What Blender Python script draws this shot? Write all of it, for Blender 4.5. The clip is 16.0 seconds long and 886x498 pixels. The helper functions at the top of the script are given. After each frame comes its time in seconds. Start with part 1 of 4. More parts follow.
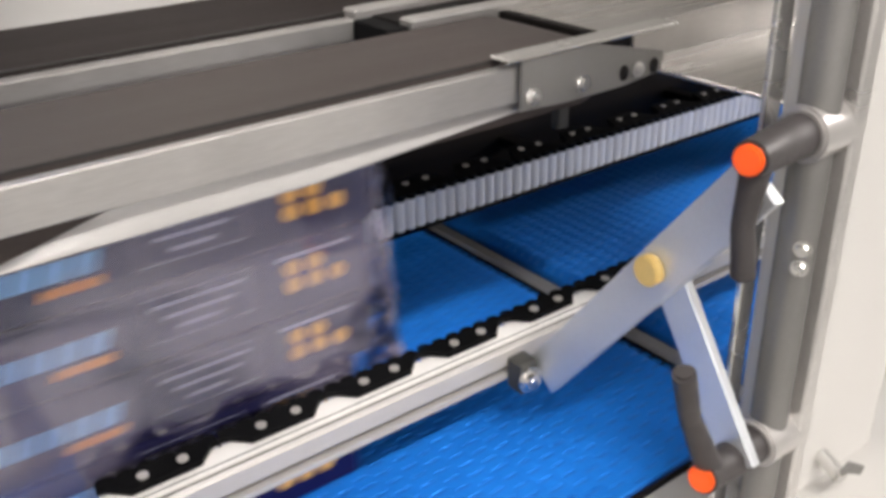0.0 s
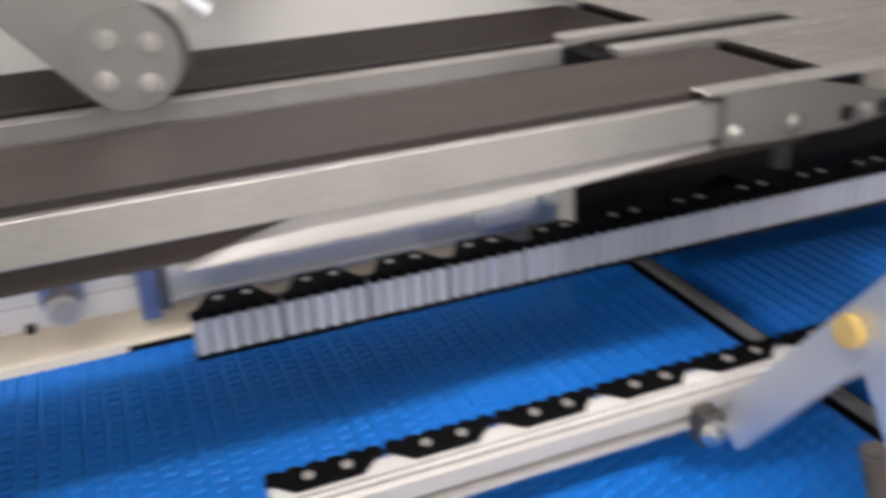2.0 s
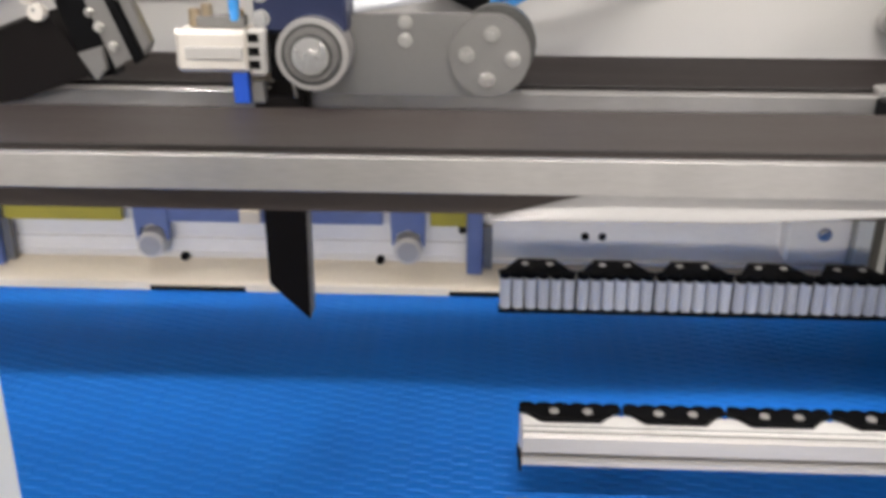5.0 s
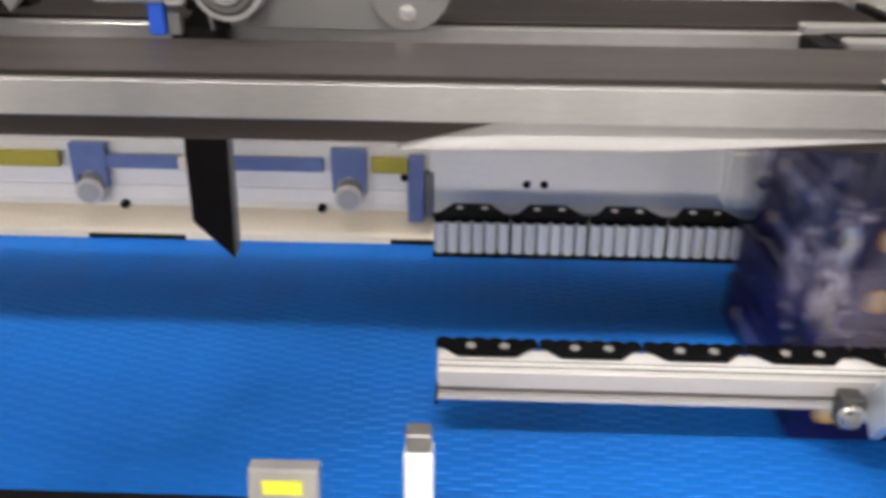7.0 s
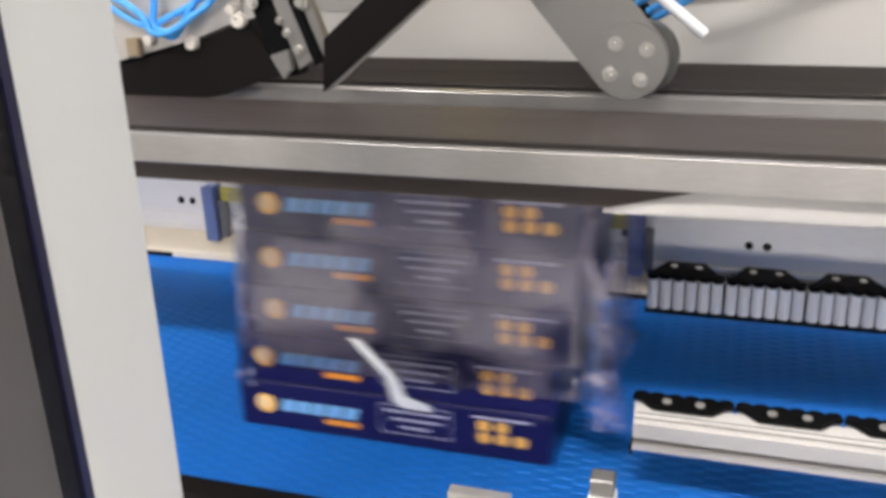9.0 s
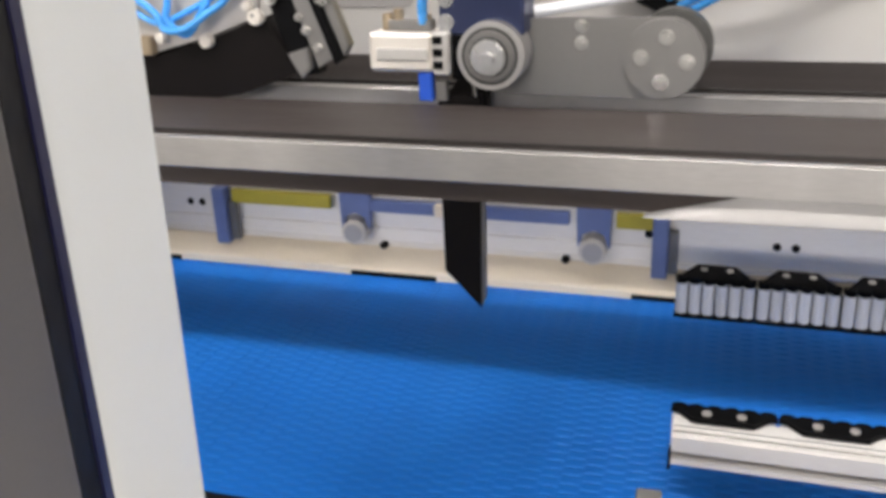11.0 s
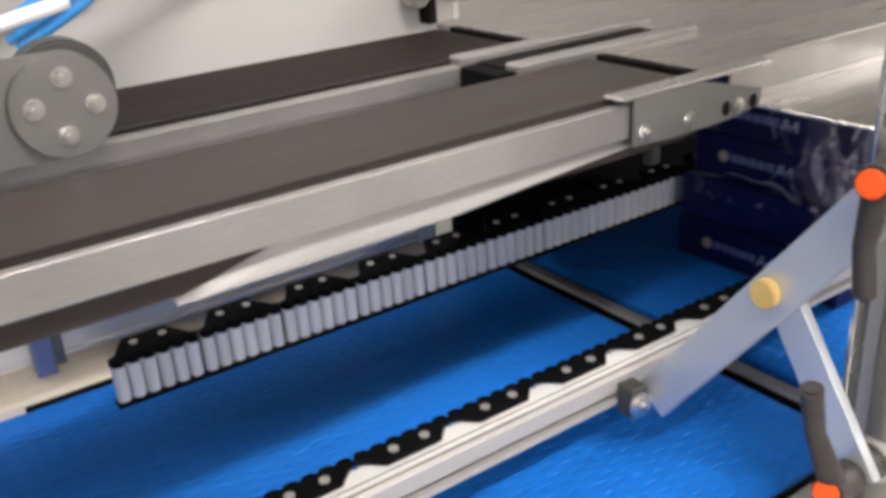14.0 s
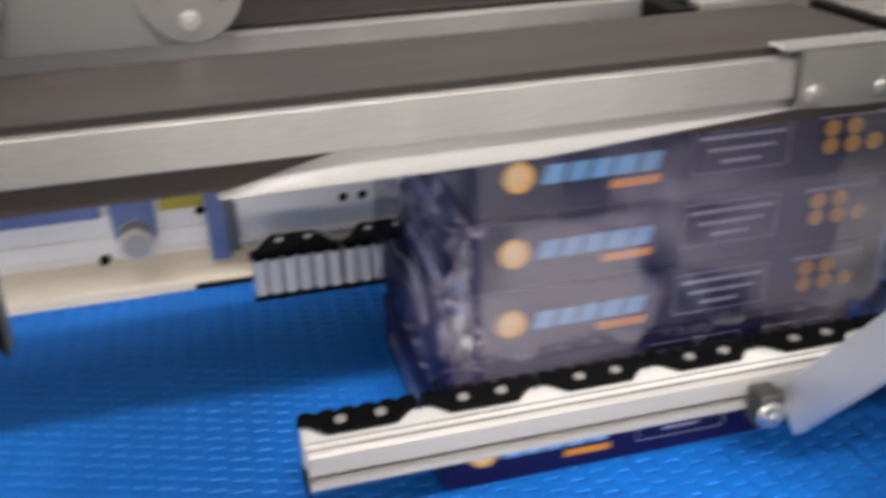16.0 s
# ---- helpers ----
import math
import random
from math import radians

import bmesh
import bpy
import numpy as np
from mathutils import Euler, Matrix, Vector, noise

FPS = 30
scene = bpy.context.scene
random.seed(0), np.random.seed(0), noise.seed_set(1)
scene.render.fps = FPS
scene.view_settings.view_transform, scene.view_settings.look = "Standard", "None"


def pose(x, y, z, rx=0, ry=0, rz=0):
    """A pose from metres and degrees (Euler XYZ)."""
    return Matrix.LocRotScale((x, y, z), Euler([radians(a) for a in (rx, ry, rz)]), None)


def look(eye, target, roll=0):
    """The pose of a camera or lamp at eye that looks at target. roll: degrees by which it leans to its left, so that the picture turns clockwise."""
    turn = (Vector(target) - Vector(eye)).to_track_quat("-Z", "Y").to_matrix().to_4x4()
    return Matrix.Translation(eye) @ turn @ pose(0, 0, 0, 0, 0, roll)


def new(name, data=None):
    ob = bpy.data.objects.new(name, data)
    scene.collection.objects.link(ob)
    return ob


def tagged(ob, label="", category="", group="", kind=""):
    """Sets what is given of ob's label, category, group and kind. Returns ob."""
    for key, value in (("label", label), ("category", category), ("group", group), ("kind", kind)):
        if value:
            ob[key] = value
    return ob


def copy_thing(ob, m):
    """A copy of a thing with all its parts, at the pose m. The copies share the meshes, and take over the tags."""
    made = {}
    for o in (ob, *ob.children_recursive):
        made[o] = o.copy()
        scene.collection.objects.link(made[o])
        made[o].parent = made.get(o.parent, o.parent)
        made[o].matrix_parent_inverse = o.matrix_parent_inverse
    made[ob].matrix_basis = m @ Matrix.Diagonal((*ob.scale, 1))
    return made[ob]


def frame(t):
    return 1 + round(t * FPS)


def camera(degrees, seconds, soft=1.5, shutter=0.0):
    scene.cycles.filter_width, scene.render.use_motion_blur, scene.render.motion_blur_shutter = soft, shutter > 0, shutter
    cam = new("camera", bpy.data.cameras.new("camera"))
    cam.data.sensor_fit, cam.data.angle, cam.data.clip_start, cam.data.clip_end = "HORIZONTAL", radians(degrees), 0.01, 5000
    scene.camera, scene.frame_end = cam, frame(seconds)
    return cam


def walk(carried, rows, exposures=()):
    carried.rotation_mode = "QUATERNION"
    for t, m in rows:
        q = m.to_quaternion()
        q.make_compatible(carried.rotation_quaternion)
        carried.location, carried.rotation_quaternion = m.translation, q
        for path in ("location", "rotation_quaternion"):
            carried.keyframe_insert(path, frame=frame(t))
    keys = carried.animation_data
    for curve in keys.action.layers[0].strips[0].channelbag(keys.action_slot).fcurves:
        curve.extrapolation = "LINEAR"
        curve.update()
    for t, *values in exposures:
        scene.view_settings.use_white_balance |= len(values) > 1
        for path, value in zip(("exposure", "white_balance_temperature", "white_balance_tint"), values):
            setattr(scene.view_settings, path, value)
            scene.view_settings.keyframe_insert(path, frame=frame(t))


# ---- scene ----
cam = camera(51.2, 16.0, soft=3.9, shutter=1.0)
PATH = [
    (0, (-0.07, -0.703, 0.45), (0.988, 0.743, -0.437), -1.6),
    (0.5, (-0.073, -0.701, 0.453), (0.994, 0.739, -0.435), -1.7),
    (1, (-0.061, -0.707, 0.456), (0.917, 0.789, -0.442), -3.1),
    (1.5, (-0.068, -0.712, 0.458), (0.755, 0.882, -0.427), -3.2),
    (2, (-0.036, -0.712, 0.447), (0.596, 0.999, -0.374), -3.2),
    (2.5, (-0.074, -0.732, 0.462), (0.232, 1.076, -0.337), -1.9),
    (3, (-0.081, -0.753, 0.465), (-0.047, 1.1, -0.286), -0.3),
    (3.5, (-0.081, -0.775, 0.466), (-0.168, 1.094, -0.241), 0.1),
    (4, (-0.07, -0.804, 0.47), (-0.296, 1.041, -0.27), 0.1),
    (4.5, (-0.036, -0.836, 0.474), (-0.157, 1.01, -0.285), -0.5),
    (7, (0.036, -0.845, 0.443), (-0.019, 0.974, -0.387), 0.6),
    (7.5, (0.075, -0.857, 0.459), (-0.182, 0.956, -0.345), -1.7),
    (8, (0.07, -0.881, 0.47), (-0.389, 0.91, -0.291), -2.4),
    (8.5, (0.072, -0.89, 0.474), (-0.498, 0.878, -0.267), -2.2),
    (11, (0.038, -0.867, 0.472), (-0.53, 0.897, -0.279), -2.4),
    (11.5, (0.02, -0.833, 0.468), (-0.356, 0.965, -0.324), -3.1),
    (12, (-0.049, -0.781, 0.468), (0.142, 1.022, -0.377), -4.6),
    (12.5, (-0.099, -0.732, 0.467), (0.71, 0.884, -0.39), -4.2),
    (13, (-0.134, -0.691, 0.467), (0.864, 0.861, -0.304), -3.1),
    (13.5, (-0.143, -0.689, 0.457), (0.884, 0.843, -0.316), -3.6),
    (14, (-0.135, -0.7, 0.458), (0.883, 0.828, -0.335), -3.8),
    (14.5, (-0.114, -0.711, 0.457), (0.797, 0.881, -0.34), -4.2),
    (15, (-0.077, -0.71, 0.453), (0.697, 0.945, -0.36), -4.1),
    (15.5, (-0.019, -0.711, 0.432), (0.599, 1.003, -0.391), -2.5),
    (16, (-0.002, -0.712, 0.427), (0.411, 1.04, -0.443), -2.3),
]

walk(cam, [(t, look(e, g, r)) for t, e, g, r in PATH])

# ---- light ----
world = bpy.data.worlds.new("hall_air")
world.use_nodes = True
world.node_tree.nodes["Background"].inputs[0].default_value = (0.9, 0.95, 1.0, 1)
world.node_tree.nodes["Background"].inputs[1].default_value = 0.25
scene.world = world
scene.view_settings.exposure = 0.07


# Area lamps: one main overhead, the rest added fills with no visible source.
def ceiling_lamp(x, y, z, sx, sy, power, target):
    d = bpy.data.lights.new("ceiling_lamp", "AREA")
    d.shape, d.size, d.size_y, d.energy, d.color = "RECTANGLE", sx, sy, power, (1.0, 0.948, 0.912)
    ob = new("ceiling_lamp", d)
    ob.matrix_basis = look((x, y, z), target)


ceiling_lamp(-0.20, -1.98, 2.42, 1.7, 0.14, 86, (-0.2, 0, 0))
# added front fill for bar faces and rear wall, source unseen
ceiling_lamp(-0.8, -9.0, 2.42, 8.0, 0.5, 590, (0.0, 0, 0.1))
# added fill from +x, set to brighten the left post
ceiling_lamp(5.1, -1.7, 2.30, 0.5, 1.8, 190, (0.0, -0.4, 0.2))
# added weak fill from the left
ceiling_lamp(-2.8, -2.4, 2.42, 1.2, 0.5, 26, (0, 0, 0))
# added narrow lamp that brightens only the rear belt strip and ledge
ceiling_lamp(-0.75, 0.20, 2.42, 1.7, 0.08, 30, (-0.72, 0.19, 0.0))


# ---- materials ----
def material(name, base, rough=0.5, metal=0.0, vary=0.12, scale=40.0, stretch=(1, 1, 1), bump=0.1,
             fine=600.0, rough_vary=0.1, spec=0.5, spot=None, spot_amount=0.0, spot_scale=30.0, piece=0.0, along=0.0):
    """Principled surface with broad and fine variation, fine relief, optional stains and piece-to-piece change."""
    m = bpy.data.materials.new(name)
    m.use_nodes = True
    nt = m.node_tree
    n, ln = nt.nodes, nt.links
    b = n["Principled BSDF"]
    b.inputs["Metallic"].default_value = metal
    b.inputs["Specular IOR Level"].default_value = spec
    tc = n.new("ShaderNodeTexCoord")
    mp = n.new("ShaderNodeMapping")
    mp.inputs["Scale"].default_value = stretch
    ln.new(tc.outputs["Object"], mp.inputs["Vector"])
    big = n.new("ShaderNodeTexNoise")
    big.inputs["Scale"].default_value, big.inputs["Detail"].default_value = scale, 5
    sm = n.new("ShaderNodeTexNoise")
    sm.inputs["Scale"].default_value, sm.inputs["Detail"].default_value = fine, 3
    for q in (big, sm):
        ln.new(mp.outputs["Vector"], q.inputs["Vector"])
    add = n.new("ShaderNodeMath")
    add.operation = "ADD"
    ln.new(big.outputs["Fac"], add.inputs[0])
    ln.new(sm.outputs["Fac"], add.inputs[1])
    ramp = n.new("ShaderNodeMapRange")
    ramp.inputs[1].default_value, ramp.inputs[2].default_value = 0.6, 1.4
    ramp.inputs[3].default_value, ramp.inputs[4].default_value = 1 - vary, 1 + vary
    ln.new(add.outputs[0], ramp.inputs[0])
    val = ramp.outputs[0]
    if piece:
        oi = n.new("ShaderNodeObjectInfo")
        pr = n.new("ShaderNodeMapRange")
        pr.inputs[3].default_value, pr.inputs[4].default_value = 1 - piece, 1 + piece
        ln.new(oi.outputs["Random"], pr.inputs[0])
        mu = n.new("ShaderNodeMath")
        mu.operation = "MULTIPLY"
        ln.new(val, mu.inputs[0])
        ln.new(pr.outputs[0], mu.inputs[1])
        val = mu.outputs[0]
    slow = None
    # slow tone bands in x paint uneven reflections into the base colour
    if along:
        lm = n.new("ShaderNodeMapping")
        lm.inputs["Scale"].default_value = (9, 0.6, 0.6)
        slow = n.new("ShaderNodeTexNoise")
        slow.inputs["Scale"].default_value, slow.inputs["Detail"].default_value = 1.0, 3
        ln.new(tc.outputs["Object"], lm.inputs["Vector"])
        ln.new(lm.outputs["Vector"], slow.inputs["Vector"])
        sr = n.new("ShaderNodeMapRange")
        sr.inputs[1].default_value, sr.inputs[2].default_value = 0.34, 0.66
        sr.inputs[3].default_value, sr.inputs[4].default_value = 1 - along, 1 + along
        ln.new(slow.outputs["Fac"], sr.inputs[0])
        mu = n.new("ShaderNodeMath")
        mu.operation = "MULTIPLY"
        ln.new(val, mu.inputs[0])
        ln.new(sr.outputs[0], mu.inputs[1])
        val = mu.outputs[0]
    mix = n.new("ShaderNodeVectorMath")
    mix.operation = "SCALE"
    mix.inputs[0].default_value = base
    ln.new(val, mix.inputs["Scale"])
    col = mix.outputs[0]
    if spot:
        st = n.new("ShaderNodeTexNoise")
        st.inputs["Scale"].default_value, st.inputs["Detail"].default_value = spot_scale, 6
        ln.new(tc.outputs["Object"], st.inputs["Vector"])
        sr = n.new("ShaderNodeMapRange")
        sr.inputs[1].default_value, sr.inputs[2].default_value = 0.52, 0.72
        sr.inputs[4].default_value = spot_amount
        ln.new(st.outputs["Fac"], sr.inputs[0])
        mc = n.new("ShaderNodeMix")
        mc.data_type = "RGBA"
        ln.new(sr.outputs[0], mc.inputs[0])
        ln.new(col, mc.inputs[6])
        mc.inputs[7].default_value = (*spot, 1)
        col = mc.outputs[2]
    ln.new(col, b.inputs["Base Color"])
    rr = n.new("ShaderNodeMapRange")
    rr.inputs[1].default_value, rr.inputs[2].default_value = 0.3, 0.7
    rr.inputs[3].default_value, rr.inputs[4].default_value = max(rough - rough_vary, 0.03), min(rough + rough_vary, 1)
    ln.new(big.outputs["Fac"], rr.inputs[0])
    ln.new(rr.outputs[0], b.inputs["Roughness"])
    if bump:
        bp = n.new("ShaderNodeBump")
        bp.inputs["Strength"].default_value, bp.inputs["Distance"].default_value = bump, 0.0006
        ln.new(sm.outputs["Fac"], bp.inputs["Height"])
        ln.new(bp.outputs[0], b.inputs["Normal"])
    return m


# the bars' bright and dark reflections are partly painted in by the slow bands
STEEL = material("brushed_steel", (0.52, 0.505, 0.49), 0.36, 0.8, 0.10, 9, (0.12, 1, 1), 0.12, 700, along=0.16)
WEDGE = material("satin_rolled_sheet", (0.37, 0.36, 0.35), 0.48, 0.5, 0.06, 6, (0.2, 1, 1), 0.06, 600)
# strong streaks: brushed grain plus streaked reflections painted into the colour
STEEL_SHEET = material("rolled_steel_sheet", (0.50, 0.48, 0.455), 0.27, 0.85, 0.34, 16, (0.05, 1, 1), 0.1, 500, rough_vary=0.14)
STEEL_DULL = material("bead_blasted_steel", (0.225, 0.218, 0.21), 0.5, 0.7, 0.08, 14, (1, 1, 1), 0.1, 900)
STEEL_BRIGHT = material("polished_steel", (0.72, 0.71, 0.69), 0.22, 0.95, 0.05, 30, (1, 1, 1), 0.05)
ALU = material("anodised_aluminium", (0.50, 0.48, 0.455), 0.46, 0.4, 0.06, 12, (0.1, 1, 1), 0.08, 800)
ALU_FLAT = material("frosted_aluminium_bar", (0.70, 0.72, 0.75), 0.44, 0.7, 0.06, 18, (1, 1, 1), 0.08, 700)
BLUE = material("blue_belt_plastic", (0.012, 0.176, 0.64), 0.44, 0.0, 0.12, 7, (1, 1, 1), 0.12, 500, spec=0.14,
                spot=(0.026, 0.232, 0.70), spot_amount=0.3, spot_scale=9, piece=0.03)
BLUE_DEEP = material("blue_belt_hinge", (0.008, 0.128, 0.52), 0.6, 0.0, 0.15, 9)
RUBBER = material("dark_conveyor_belt", (0.045, 0.0365, 0.0340), 0.46, 0.0, 0.18, 5, (0.3, 2, 1), 0.25, 900, spec=0.24,
                  spot=(0.054, 0.041, 0.037), spot_amount=0.4, spot_scale=6)
# darker, duller copy of the belt rubber; paints in the far belt's shade
RUBBER_SHADED = material("conveyor_belt_shaded", (0.020, 0.0155, 0.0145), 0.62, 0.0, 0.18, 5, (0.3, 2, 1), 0.25, 900, spec=0.08)
# dark tone for the shadow line painted along the belt edges
EDGE_SHADE = material("belt_edge_shade", (0.020, 0.018, 0.017), 0.7, 0.0, 0.3, 90, (1, 1, 1), 0.3)
BLACK = material("black_moulded_plastic", (0.004, 0.004, 0.0045), 0.55, 0.0, 0.2, 30, (1, 1, 1), 0.15, spec=0.06, piece=0.2)
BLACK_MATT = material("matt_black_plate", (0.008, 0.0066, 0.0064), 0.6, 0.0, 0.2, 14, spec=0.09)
ROLLER = material("light_grey_roller", (0.60, 0.61, 0.64), 0.42, 0.0, 0.06, 60, (1, 1, 0.3), 0.08, piece=0.08)
# white paint toned down, so the cover's lower brightness sits in the colour
WHITE = material("white_paint_dimmed", (0.475, 0.462, 0.440), 0.45, 0.0, 0.03, 5, (1, 1, 1), 0.12, 900)
# same white raised: light on post, bracket and block put into the colour
WHITE_LIT = material("white_paint_brightened", (0.82, 0.835, 0.815), 0.4, 0.0, 0.03, 5, (1, 1, 1), 0.1, 900)
WALL = material("white_panel_paint", (0.60, 0.59, 0.57), 0.5, 0.0, 0.04, 4, (1, 1, 1), 0.1, 900)
BEIGE = material("cream_plastic_ledge", (0.88, 0.78, 0.62), 0.45, 0.0, 0.08, 5, (0.3, 1, 1), 0.08)
PALE = material("pale_rail_extrusion", (0.86, 0.84, 0.81), 0.4, 0.0, 0.06, 8, (0.15, 1, 1), 0.08)
BRACKET_BLUE = material("blue_bracket_paint", (0.16, 0.21, 0.42), 0.45, 0.0, 0.15, 40)
YELLOW = material("olive_yellow_tape", (0.50, 0.42, 0.05), 0.5, 0.0, 0.12, 50)
BRASS = material("yellow_brass_pin", (0.66, 0.47, 0.17), 0.45, 0.1, 0.12, 80)
ORANGE = material("orange_cap", (0.90, 0.11, 0.01), 0.4, 0.0, 0.06, 60)
GRIP = material("charcoal_lever_grip", (0.035, 0.030, 0.030), 0.55, 0.0, 0.18, 50, (1, 1, 1), 0.4)
FITTING = material("dull_brass_fitting", (0.40, 0.32, 0.22), 0.4, 0.6, 0.1, 60)
NOZZLE = material("deep_blue_nozzle", (0.015, 0.09, 0.55), 0.4, 0.0, 0.08, 60)
NAVY = material("navy_housing", (0.018, 0.026, 0.075), 0.4, 0.2, 0.12, 30)
TUBE = material("blue_air_tube", (0.07, 0.36, 0.85), 0.3, 0.0, 0.08, 40)
TUBE_WHITE = material("white_cable_wrap", (0.80, 0.82, 0.85), 0.35, 0.0, 0.05, 40)
WHITE_CAST = material("off_white_cylinder_body", (0.70, 0.66, 0.60), 0.4, 0.15, 0.06, 30)
GREY_SLOT = material("grey_cover_strip", (0.32, 0.31, 0.30), 0.5, 0.0, 0.06, 20)
FLOOR_M = material("grey_sealed_floor", (0.30, 0.30, 0.29), 0.55, 0.0, 0.12, 3, (1, 1, 1), 0.2, 200)
GASKET = material("black_rubber_gasket", (0.007, 0.0065, 0.0075), 0.55, 0.0, 0.1, 20, spec=0.15)
GASKET_EDGE = material("navy_gasket_edge", (0.018, 0.018, 0.060), 0.5, 0.0, 0.1, 20, spec=0.2)
PANEL_GREY = material("warm_grey_guard_paint", (0.150, 0.140, 0.134), 0.5, 0.1, 0.06, 6)
FRAME_GREY = material("dark_grey_frame", (0.065, 0.064, 0.060), 0.5, 0.2, 0.08, 8)
WARN = material("warning_yellow", (0.85, 0.62, 0.02), 0.5, 0.0, 0.05, 30)
PAPER = material("dark_blue_ream_wrapper", (0.011, 0.011, 0.076), 0.36, 0.0, 0.14, 12, (1, 1, 1), 0.15, 300, spec=0.22)
INK_SKY = material("pale_blue_print", (0.22, 0.50, 0.85), 0.4, 0.0, 0.06, 60)
INK_ORANGE = material("orange_print", (0.90, 0.33, 0.04), 0.4, 0.0, 0.06, 60)
INK_AMBER = material("amber_disc_print", (0.95, 0.52, 0.13), 0.4, 0.0, 0.12, 90)
INK_CREAM = material("cream_print", (0.95, 0.72, 0.36), 0.4, 0.0, 0.1, 60)
INK_DIM = material("dim_blue_print", (0.16, 0.19, 0.40), 0.4, 0.0, 0.06, 60)
INK_PINK = material("pale_peach_print", (0.62, 0.47, 0.40), 0.4, 0.0, 0.06, 60)
INK_WHITE = material("pale_lilac_print", (0.55, 0.55, 0.72), 0.4, 0.0, 0.06, 60)
LABEL_Y = material("yellow_label", (0.80, 0.78, 0.06), 0.5, 0.0, 0.05, 60)


def film_material(name, low, high, crease, gloss=0.085):
    """Clear wrap; milky slack patches also paint in reflected haze; thin white creases."""
    m = bpy.data.materials.new(name)
    m.use_nodes = True
    n, ln = m.node_tree.nodes, m.node_tree.links
    n.clear()
    out = n.new("ShaderNodeOutputMaterial")
    tr = n.new("ShaderNodeBsdfTransparent")
    tr.inputs[0].default_value = (0.93, 0.94, 0.97, 1)
    gl = n.new("ShaderNodeBsdfGlossy")
    gl.inputs["Roughness"].default_value = 0.12
    gl.inputs["Color"].default_value = (0.9, 0.9, 0.95, 1)
    # lilac diffuse patches put the film's reflection haze into the colour
    haze = n.new("ShaderNodeBsdfDiffuse")
    haze.inputs[0].default_value = (0.50, 0.45, 0.58, 1)
    tc = n.new("ShaderNodeTexCoord")
    mp = n.new("ShaderNodeMapping")
    mp.inputs["Scale"].default_value = (6.5, 9, 12)
    no = n.new("ShaderNodeTexNoise")
    no.inputs["Scale"].default_value, no.inputs["Detail"].default_value = 1.0, 2.0
    no.inputs["Distortion"].default_value = 0.4
    ln.new(tc.outputs["Object"], mp.inputs[0])
    ln.new(mp.outputs[0], no.inputs["Vector"])
    bp = n.new("ShaderNodeBump")
    bp.inputs["Strength"].default_value, bp.inputs["Distance"].default_value = 0.5, 0.010
    ln.new(no.outputs["Fac"], bp.inputs["Height"])
    ln.new(bp.outputs[0], gl.inputs["Normal"])
    hz = n.new("ShaderNodeMapRange")
    hz.inputs[1].default_value, hz.inputs[2].default_value = 0.46, 0.53
    hz.inputs[3].default_value, hz.inputs[4].default_value = low, high
    ln.new(no.outputs["Fac"], hz.inputs[0])
    mc = n.new("ShaderNodeMapping")
    mc.inputs["Scale"].default_value = (20, 46, 15)
    cr = n.new("ShaderNodeTexNoise")
    cr.inputs["Scale"].default_value, cr.inputs["Detail"].default_value, cr.inputs["Distortion"].default_value = 1.0, 3, 0.8
    ln.new(tc.outputs["Object"], mc.inputs[0])
    ln.new(mc.outputs[0], cr.inputs["Vector"])
    off = n.new("ShaderNodeMath")
    off.operation, off.inputs[1].default_value = "SUBTRACT", 0.5
    mag = n.new("ShaderNodeMath")
    mag.operation = "ABSOLUTE"
    ln.new(cr.outputs["Fac"], off.inputs[0])
    ln.new(off.outputs[0], mag.inputs[0])
    line = n.new("ShaderNodeMapRange")
    line.inputs[1].default_value, line.inputs[2].default_value = 0.004, 0.018
    line.inputs[3].default_value, line.inputs[4].default_value = crease, 0.0
    ln.new(mag.outputs[0], line.inputs[0])
    top = n.new("ShaderNodeMath")
    top.operation = "MAXIMUM"
    ln.new(hz.outputs[0], top.inputs[0])
    ln.new(line.outputs[0], top.inputs[1])
    m1, m2 = n.new("ShaderNodeMixShader"), n.new("ShaderNodeMixShader")
    ln.new(top.outputs[0], m1.inputs[0])
    ln.new(tr.outputs[0], m1.inputs[1])
    ln.new(haze.outputs[0], m1.inputs[2])
    fr = n.new("ShaderNodeFresnel")
    fr.inputs[0].default_value = 1.45
    mm = n.new("ShaderNodeMath")
    mm.operation = "MULTIPLY_ADD"
    mm.inputs[1].default_value, mm.inputs[2].default_value = min(1.0, gloss * 14), gloss
    ln.new(fr.outputs[0], mm.inputs[0])
    ln.new(mm.outputs[0], m2.inputs[0])
    ln.new(m1.outputs[0], m2.inputs[1])
    ln.new(gl.outputs[0], m2.inputs[2])
    ln.new(m2.outputs[0], out.inputs[0])
    return m


FILM = film_material("clear_shrink_film", 0.01, 0.17, 0.12)
FILM_END = film_material("gathered_film_end", 0.0, 0.04, 0.60, 0.022)
FILM_FOLD = film_material("folded_film_edge", 0.30, 0.55, 0.30)
FILM_TUFT = film_material("crumpled_film_tuft", 0.02, 0.14, 0.65)


# ---- building helpers ----
def part(name, bm, mat, parent=None, label="", smooth=False):
    me = bpy.data.meshes.new(name)
    bmesh.ops.recalc_face_normals(bm, faces=bm.faces)
    bm.to_mesh(me)
    bm.free()
    me.materials.append(mat)
    if smooth:
        for p in me.polygons:
            p.use_smooth = True
        me.set_sharp_from_angle(angle=radians(35))
    ob = new(name, me)
    if parent:
        ob.parent = parent
    if label:
        tagged(ob, label)
    return ob


